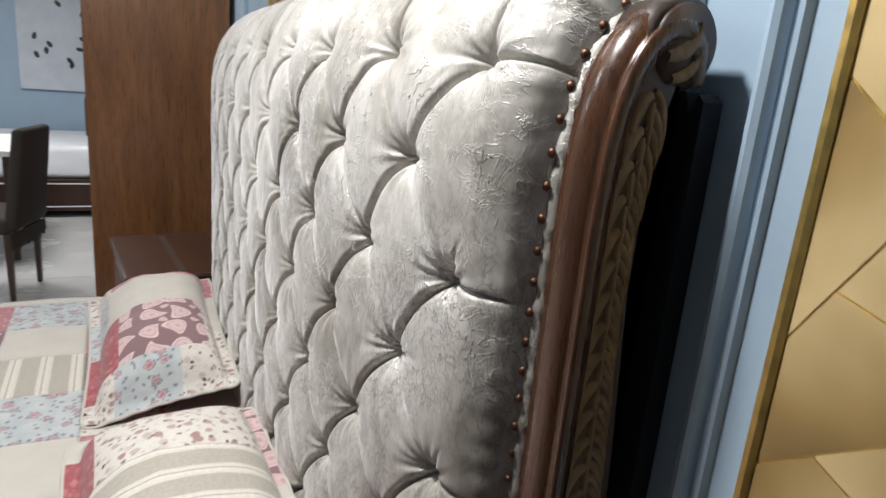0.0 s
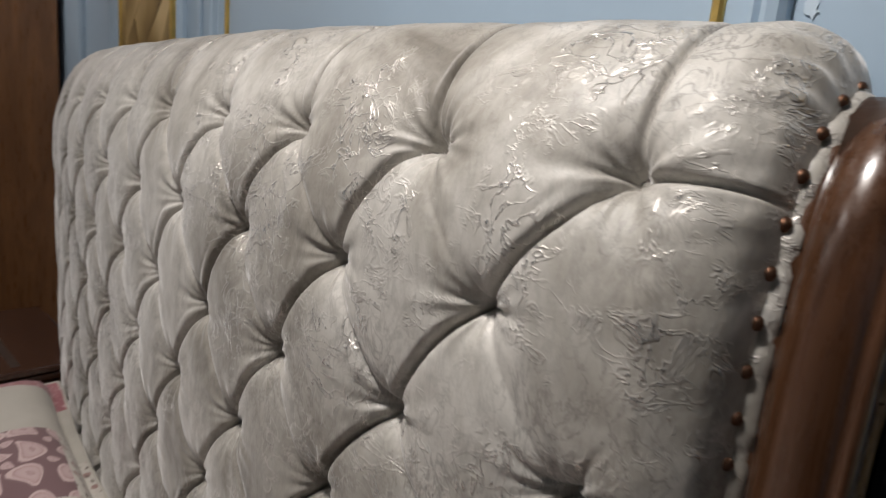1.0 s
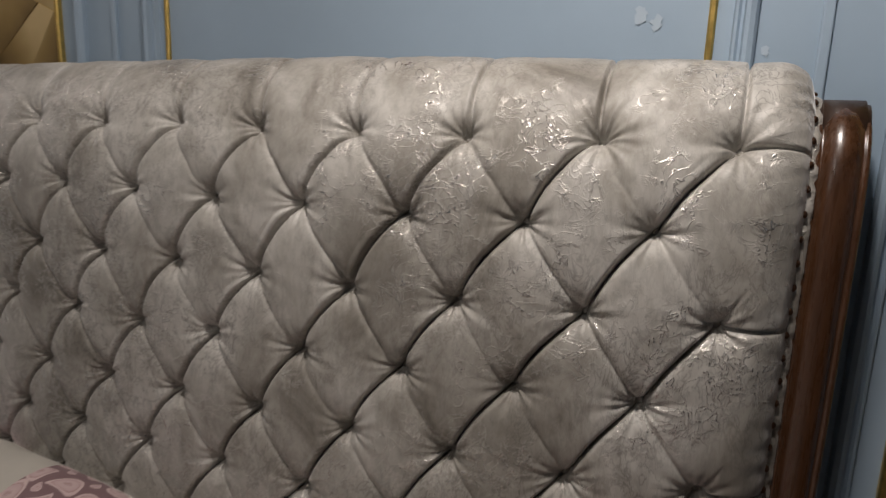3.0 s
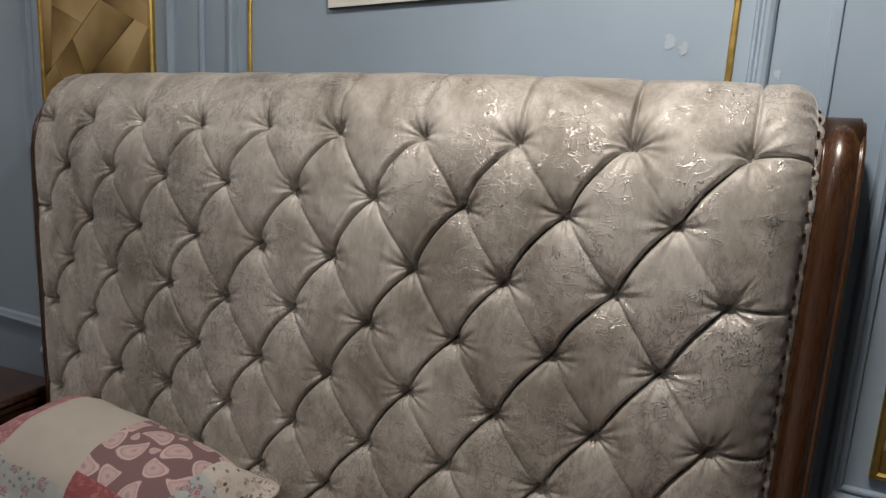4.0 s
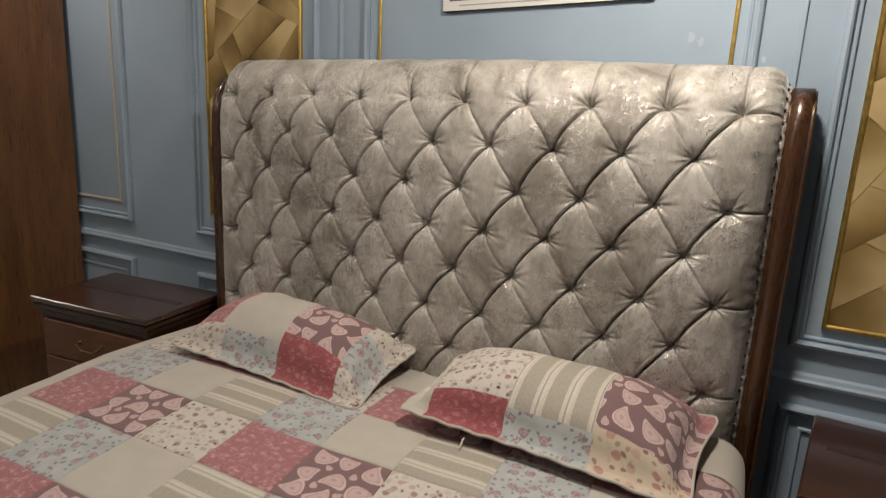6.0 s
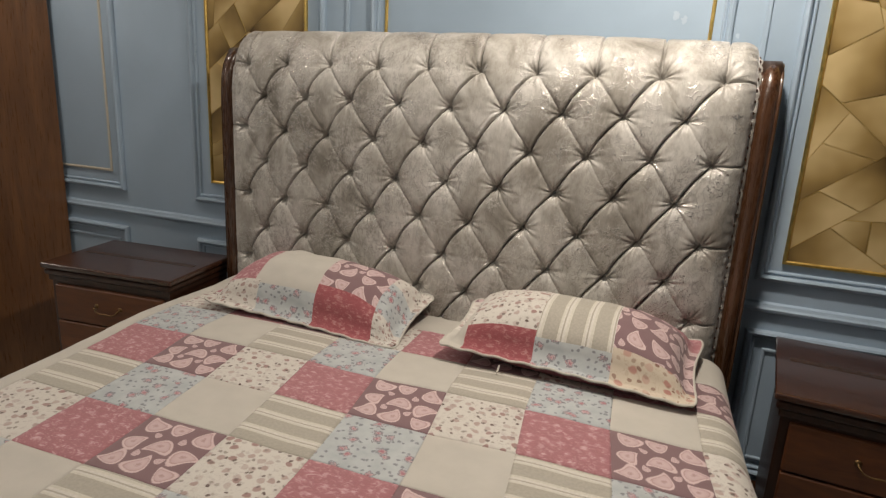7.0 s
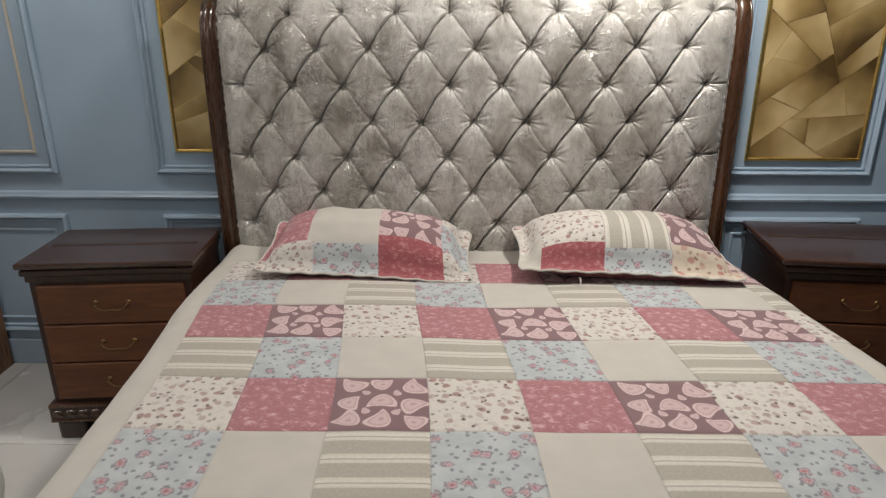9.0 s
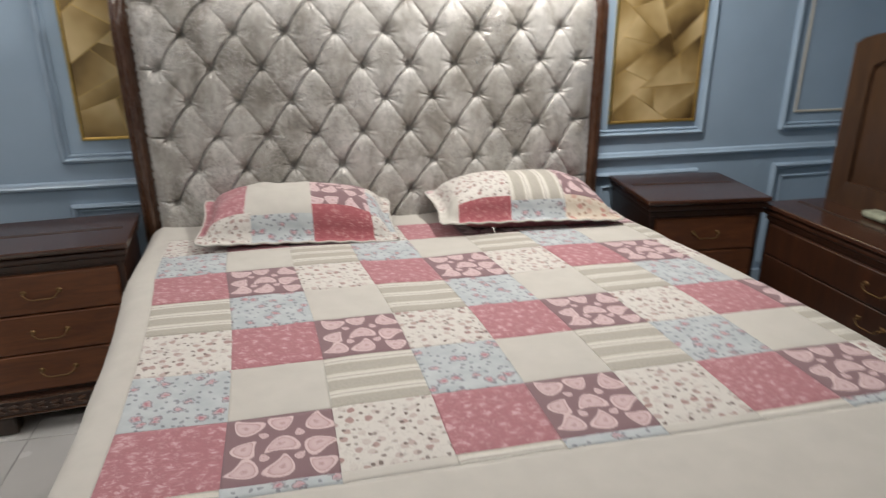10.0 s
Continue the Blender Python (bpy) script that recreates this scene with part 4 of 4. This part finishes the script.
# ---- nightstands ----
def bail_handle(parent, z, y):
    h = part("handle", dome(0.010, 0.005, 12, 3), BRASS, parent, "brass swan-neck bail handle", True)
    h.location = (-0.055, y, z)
    other = part("rosette", dome(0.010, 0.005, 12, 3), BRASS, h, "", True)
    other.location = (0.11, 0, 0)
    pts = [(-0.0, 0, 0), (0.0, -0.016, -0.002), (0.012, -0.02, -0.016), (0.03, -0.021, -0.022), (0.055, -0.021, -0.02), (0.08, -0.021, -0.022), (0.098, -0.02, -0.016), (0.11, -0.016, -0.002), (0.11, 0, 0)]
    path = []
    for k, p in enumerate(pts):
        t = (Vector(pts[min(k + 1, len(pts) - 1)]) - Vector(pts[max(k - 1, 0)])).normalized()
        u = t.cross(Vector((0.1, 0.3, 1))).normalized()
        path.append((p, u, u.cross(t)))
    ring = [(0.0027 * math.cos(a), 0.0027 * math.sin(a)) for a in np.linspace(0, 2 * math.pi, 7, endpoint=False)]
    part("bail", solid(*sweep(ring, path)), BRASS, h, "", True)


def chest(name, w, d, height, drawers, label, category, group="", front=None):
    """A cabinet of drawers at the origin, its front towards -y."""
    c = thing(name, 0, 0, 0, label, category, group)
    part("body", box(-w / 2 + 0.025, w / 2 - 0.025, -d + 0.03, 0, 0.09, height - 0.06, 0.004), WALNUT, c)
    top = box(-w / 2, w / 2, -d, 0, height - 0.022, height, 0.007, None, 3)
    part("top", top, TOPWOOD, c, "dark glossy moulded top")
    part("cornice", box(-w / 2 + 0.008, w / 2 - 0.008, -d + 0.008, 0, height - 0.05, height - 0.026, 0.008, None, 3), WALNUT, c)
    part("frieze", box(-w / 2 + 0.018, w / 2 - 0.018, -d + 0.02, 0, height - 0.075, height - 0.052, 0.004), WALNUT, c)
    part("groove", box(-w / 2 + 0.04, w / 2 - 0.04, -0.21, -0.185, height - 0.001, height + 0.0012, 0.0004), SHADED, c, "dark inlay line")
    lo, hi = 0.165, height - 0.085
    step = (hi - lo) / drawers
    for k in range(drawers):
        z0 = lo + k * step
        dr = part("drawer", box(-w / 2 + 0.05, w / 2 - 0.05, -d + 0.014, -d + 0.045, z0 + 0.0025, z0 + step - 0.0025, 0.006, None, 3), front or DRAWER, c)
        bail_handle(dr, z0 + step * 0.55, -d + 0.014)
    base = part("plinth", box(-w / 2 + 0.008, w / 2 - 0.008, -d + 0.006, 0, 0.075, 0.15, 0.006), WALNUT, c, "carved base moulding")
    for z in (0.082, 0.143):
        part("bead", box(-w / 2 + 0.01, w / 2 - 0.01, -d + 0.001, -d + 0.012, z - 0.004, z + 0.004, 0.003), POSTWOOD, base)
    sprig = bmesh.new()
    for k in range(int(w / 0.045)):
        x = -w / 2 + 0.04 + k * 0.045
        for sgn in (-1, 1):
            ring = [sprig.verts.new((x + 0.018 * math.cos(a) * (1 + 0.3 * math.sin(a)), -d + 0.006 - 0.004 * (1 if j % 2 else 0.2), 0.112 + sgn * 0.008 + 0.009 * math.sin(a + sgn * 0.5))) for j, a in enumerate(np.linspace(0, 6.28, 9)[:-1])]
            sprig.faces.new(ring)
    tagged(part("carving", sprig, POSTWOOD, base, "brown carved scrollwork"), kind="stuff")
    for sx in (-1, 1):
        for yy in (-d + 0.05, -0.06):
            part("foot", box(sx * (w / 2 - 0.075) - 0.05, sx * (w / 2 - 0.075) + 0.05, yy - 0.04, yy + 0.04, 0.0, 0.078, 0.012), SHADED, c)
    return c


DRAWER = wood("drawer_walnut", (0.066, 0.020, 0.006), (0.16, 0.053, 0.016), scale=(0.5, 3, 3), rough=0.46, coat=0.04)
stand = chest("nightstand", 0.60, 0.40, 0.703, 3, "dark walnut three-drawer nightstand beside the bed", "nightstand", "nightstands beside the bed")
stand.matrix_basis = pose(-1.302, 0.042, 0, 0, 0, 5)
stand = chest("nightstand", 0.56, 0.48, 0.703, 3, "dark walnut nightstand between the bed and the dresser", "nightstand", "nightstands beside the bed")
stand.matrix_basis = pose(1.399, 0.168, 0, 0, 0, -6)

# ---- wardrobe ----
ward = thing("wardrobe", -2.64, -0.1, 0, "tall brown veneered wardrobe beside the nightstand", "wardrobe")
part("side_panel", box(0.535, 0.56, -0.36, 0.29, 0.0, 2.3, 0.003), VENEER, ward, "glossy brown wood-veneer side")
part("side_panel", box(-0.56, -0.535, -0.36, 0.29, 0.0, 2.3, 0.003), VENEER, ward)
part("back_panel", box(-0.533, 0.533, 0.275, 0.289, 0.05, 2.28, 0.001), SHADED, ward)
part("top_panel", box(-0.533, 0.533, -0.34, 0.27, 2.26, 2.295, 0.002), VENEER, ward)
part("plinth", box(-0.533, 0.533, -0.33, 0.27, 0.0, 0.08, 0.002), WALNUT, ward)
for x0, x1, hx in ((-0.53, -0.003, -0.04), (0.003, 0.53, 0.04)):
    dr = part("door", box(x0, x1, -0.358, -0.336, 0.085, 2.255, 0.003), VENEER, ward)
    part("handle", box(hx - 0.006, hx + 0.006, -0.385, -0.359, 1.0, 1.2, 0.004), BRASS, dr)

# ---- picture over the bed ----
poster = thing("poster", 0.213, WALL_Y - 0.003, 1.806, "tilted white-bordered fruit still life print on the wall", "poster")
poster.rotation_euler = (0, -math.atan2(0.028, 0.672), 0)
PW, PH = 0.337, 0.47
part("board", box(-PW, PW, -0.008, 0, 0.0, PH, 0.001), BLACK, poster, "black board edge")
part("border", box(-PW + 0.001, PW - 0.001, -0.010, -0.0085, 0.003, PH, 0), WHITE, poster)
part("rule", box(-PW + 0.024, PW - 0.028, -0.0108, -0.0102, 0.033, 0.037, 0), BLACK, poster)
part("caption_bar", box(-PW + 0.06, PW - 0.06, -0.0108, -0.0102, 0.016, 0.020, 0), paint("grey_print", (0.4, 0.4, 0.4), 0.5), poster)
part("picture_ground", box(-PW + 0.026, PW - 0.032, -0.0112, -0.0104, 0.04, PH - 0.03, 0), paint("dark_still_life_ground", (0.035, 0.014, 0.011), 0.35, 0.6, 12), poster, "dark brown painted ground")
PRINT_COL = {"banana_shape": (0.75, 0.45, 0.05), "apple_shape": (0.28, 0.045, 0.03), "basket_shape": (0.42, 0.17, 0.04), "cloth_shape": (0.5, 0.22, 0.05), "rim_shape": (0.1, 0.03, 0.02), "cup_shape": (0.6, 0.5, 0.45)}
PRINT_MAT = {k: paint("print_" + k, c, 0.35, 0.4, 40) for k, c in PRINT_COL.items()}
layer = [0.0113]


def shape(kind, pts):
    bm = bmesh.new()
    layer[0] += 0.00012
    vs = [bm.verts.new((x, -layer[0], z)) for x, z in pts]
    bm.faces.new(vs)
    bmesh.ops.recalc_face_normals(bm, faces=bm.faces)
    part(kind, bm, PRINT_MAT[kind], poster)


def oval(cx, cz, a, b, turn=0.0):
    return [(cx + a * math.cos(t) * math.cos(turn) - b * math.sin(t) * math.sin(turn), cz + a * math.cos(t) * math.sin(turn) + b * math.sin(t) * math.cos(turn)) for t in np.linspace(0, 2 * math.pi, 18)[:-1]]


shape("cloth_shape", [(-0.12, 0.055), (0.19, 0.065), (0.2, 0.095), (0.02, 0.105), (-0.13, 0.085)])
shape("rim_shape", [(-0.29, 0.05), (-0.13, 0.05), (-0.11, 0.105), (-0.3, 0.11)])
for k in range(3):
    shape("banana_shape", oval(-0.28 + 0.028 * k, 0.135, 0.011, 0.04, 0.15 * k - 0.1))
for x, z in ((-0.21, 0.14), (-0.15, 0.13), (-0.1, 0.15), (-0.075, 0.085), (-0.045, 0.098), (0.015, 0.1), (0.04, 0.09)):
    shape("apple_shape", oval(x, z, 0.022, 0.021))
shape("cup_shape", oval(-0.03, 0.125, 0.026, 0.007))
for k in range(12):
    z = 0.085 + 0.011 * k
    shape("basket_shape", [(0.02 + 0.002 * k, z + 0.0035), (0.16, z - 0.004), (0.255, z + 0.002), (0.255, z + 0.009), (0.16, z + 0.003), (0.02 + 0.002 * k, z + 0.0105)])

# ---- dresser ----
dresser = chest("dresser", 1.3, 0.36, 0.665, 3, "dark walnut dresser with an arched wooden back near the nightstand", "dresser", "", WALNUT)
dresser.matrix_basis = pose(1.985, -0.92, 0, 0, 0, -90)
BROWN = wood("mid_brown_wood", (0.028, 0.013, 0.006), (0.075, 0.036, 0.017), rough=0.35)
CLOTH = paint("faded_green_cloth", (0.24, 0.25, 0.18), 0.85, 0.3, 40)
mframe = bmesh.new()
MW, MH = 0.62, 0.74
outer, inner = [], []
for k in range(17):
    a = math.pi * k / 16
    outer.append((math.copysign(min(MW, abs(MW * 1.02 * math.cos(a))), math.cos(a)), 0.62 + 0.12 * math.sin(a) ** 0.6))
    inner.append((math.copysign(min(MW - 0.09, abs((MW - 0.09) * math.cos(a))), math.cos(a)), 0.55 + 0.09 * math.sin(a) ** 0.6))
outer = [(MW, 0.0)] + outer + [(-MW, 0.0)]
inner = [(MW - 0.09, 0.1)] + inner + [(-MW + 0.09, 0.1)]
fa = [mframe.verts.new((x, -0.06, 0.665 + z)) for x, z in outer]
fb = [mframe.verts.new((x, -0.05, 0.665 + z)) for x, z in inner]
fc = [mframe.verts.new((x, -0.02, 0.665 + z)) for x, z in outer]
fd = [mframe.verts.new((x, -0.028, 0.665 + z)) for x, z in inner]
for k in range(len(fa)):
    k2 = (k + 1) % len(fa)
    mframe.faces.new((fa[k], fa[k2], fb[k2], fb[k]))
    mframe.faces.new((fc[k], fc[k2], fa[k2], fa[k]))
    mframe.faces.new((fb[k], fb[k2], fd[k2], fd[k]))
bmesh.ops.recalc_face_normals(mframe, faces=mframe.faces)
part("back_frame", mframe, BROWN, dresser, "brown arched wooden back frame")
# a plain brown board stands in for the mirror glass
part("back_board", box(-MW + 0.06, MW - 0.06, -0.034, -0.022, 0.72, 1.32, 0.002), BROWN, dresser, "plain brown wooden back board")
LEAFY = floral_print("pale_leaf_print", (0.55, 0.57, 0.50), (0.25, 0.32, 0.22), (0.4, 0.45, 0.36), 5.0)
cloth = thing("folded_cloth", 1.9, -0.62, 0.667, "small folded faded green cloth on the dresser", "cloth")
part("fold", box(-0.04, 0.04, -0.06, 0.06, 0.0, 0.03, 0.014, None, 3), CLOTH, cloth, "", True)

# ---- ottoman with a leafy throw in the aisle ----
pouf = thing("ottoman", -1.575, -1.215, 0, "low padded ottoman under a pale leafy throw", "ottoman")
pouf.rotation_euler = (0, 0, radians(31.5))
part("base", box(-0.3, 0.3, -0.3, 0.3, 0.0, 0.12, 0.01), SHADED, pouf)
part("throw", box(-0.34, 0.34, -0.34, 0.34, 0.1, 0.52, 0.07, None, 5), LEAFY, pouf, "pale green leafy throw", True)

# ---- the far end of the showroom ----
def upholstered_chair(x, y, turn):
    c = thing("dining_chair", x, y, 0, "dark brown velvet dining chair with fringe trim beside a white table", "chair")
    c.rotation_euler = (0, 0, radians(turn))
    part("seat", box(-0.22, 0.22, -0.22, 0.2, 0.4, 0.5, 0.03, None, 4), DARKCHAIR, c)
    bm = box(-0.21, 0.21, 0.17, 0.24, 0.42, 1.0, 0.03, None, 4)
    for v in bm.verts:
        v.co.y += 0.12 * max(0, v.co.z - 0.45)
        if v.co.z > 0.9:
            v.co.x *= 0.88
    part("backrest", bm, DARKCHAIR, c, "", True)
    fr_bm = bmesh.new()
    for k in range(60):
        xx = -0.22 + 0.44 * k / 59
        for yy in (-0.22, 0.215):
            box(xx - 0.003, xx + 0.003, yy - 0.003, yy + 0.003, 0.32 + random.uniform(-0.02, 0.02), 0.41, 0, fr_bm)
    tagged(part("fringe", fr_bm, DARKCHAIR, c, "hanging dark fringe"), kind="stuff")
    for sx in (-0.18, 0.18):
        for sy in (-0.17, 0.18):
            bm = box(sx - 0.02, sx + 0.02, sy - 0.02, sy + 0.02, 0.0, 0.41, 0.004)
            for v in bm.verts:
                if v.co.z < 0.2:
                    v.co.x, v.co.y = sx + (v.co.x - sx) * 0.6, sy + (v.co.y - sy) * 0.6
            part("leg", bm, SHADED, c)
    return c


upholstered_chair(-3.03, -1.03, -17)
table = thing("dining_table", -3.95, -1.25, 0, "white glossy topped dining table beside the brown chair", "table")
part("tabletop", box(-0.55, 0.35, -0.6, 0.33, 0.72, 0.76, 0.008, None, 3), LINEN, table)
for x in (-0.48, 0.28):
    for y in (-0.53, 0.26):
        part("leg", box(x - 0.03, x + 0.03, y - 0.03, y + 0.03, 0, 0.72, 0.004), SHADED, table)
far = thing("display_bed", -5.5, -0.5, 0, "display bed with white mattress and dark wooden base", "bed")
part("base", box(-0.62, 0.6, -1.4, 0.65, 0.06, 0.34, 0.01), WALNUT, far, "dark wooden base")
for z in (0.1, 0.3):
    part("trim", box(0.6, 0.606, -1.4, 0.65, z - 0.006, z + 0.006, 0.002), LINEN, far, "pale trim line")
part("mattress", box(-0.60, 0.58, -1.38, 0.63, 0.34, 0.62, 0.05, None, 4), LINEN, far)
cab = thing("shelf_unit", -6.0, -0.1, 0, "tall pale grey glazed shelf unit against the far wall", "shelf")
GREYU = paint("grey_cabinet_paint", (0.36, 0.40, 0.46), 0.4)
part("body", box(-0.17, 0.0, -0.3, 0.28, 0, 2.1, 0.004), GREYU, cab)
for z in (0.85, 1.25, 1.65):
    part("shelf", box(0.002, 0.05, -0.3, 0.28, z, z + 0.03, 0.003), SHADED, cab)
screen = thing("wall_board", -6.19, -0.75, 1.0, "pale grey board with dark leaf motifs on the far wall", "wall panel")
part("board", box(0, 0.03, -0.4, 0.3, 0.0, 1.4, 0.003), paint("pale_board", (0.5, 0.53, 0.57), 0.5), screen)
for k in range(16):
    leaf = bmesh.new()
    cy, cz, t = random.uniform(-0.3, 0.22), random.uniform(0.2, 1.3), random.uniform(0, 3)
    leaf.faces.new([leaf.verts.new((0.0315, cy + y, cz + z)) for y, z in oval(0, 0, 0.035, 0.02, t)])
    bmesh.ops.recalc_face_normals(leaf, faces=leaf.faces)
    part("leaf_motif", leaf, BLACK, screen)

# ---- floor tiles ----
tile_mesh = bpy.data.meshes.new("tile")
bm = box(-0.2985, 0.2985, -0.2985, 0.2985, -0.004, 0.0, 0.001, None, 1)
bm.to_mesh(tile_mesh)
bm.free()
tile_mesh.materials.append(TILE)
for a in range(15):
    for b in range(9):
        t = new("tile", tile_mesh)
        t.parent = floor
        t.location = (-5.9 + 0.6 * a, -0.1 - 0.6 * b, 0)
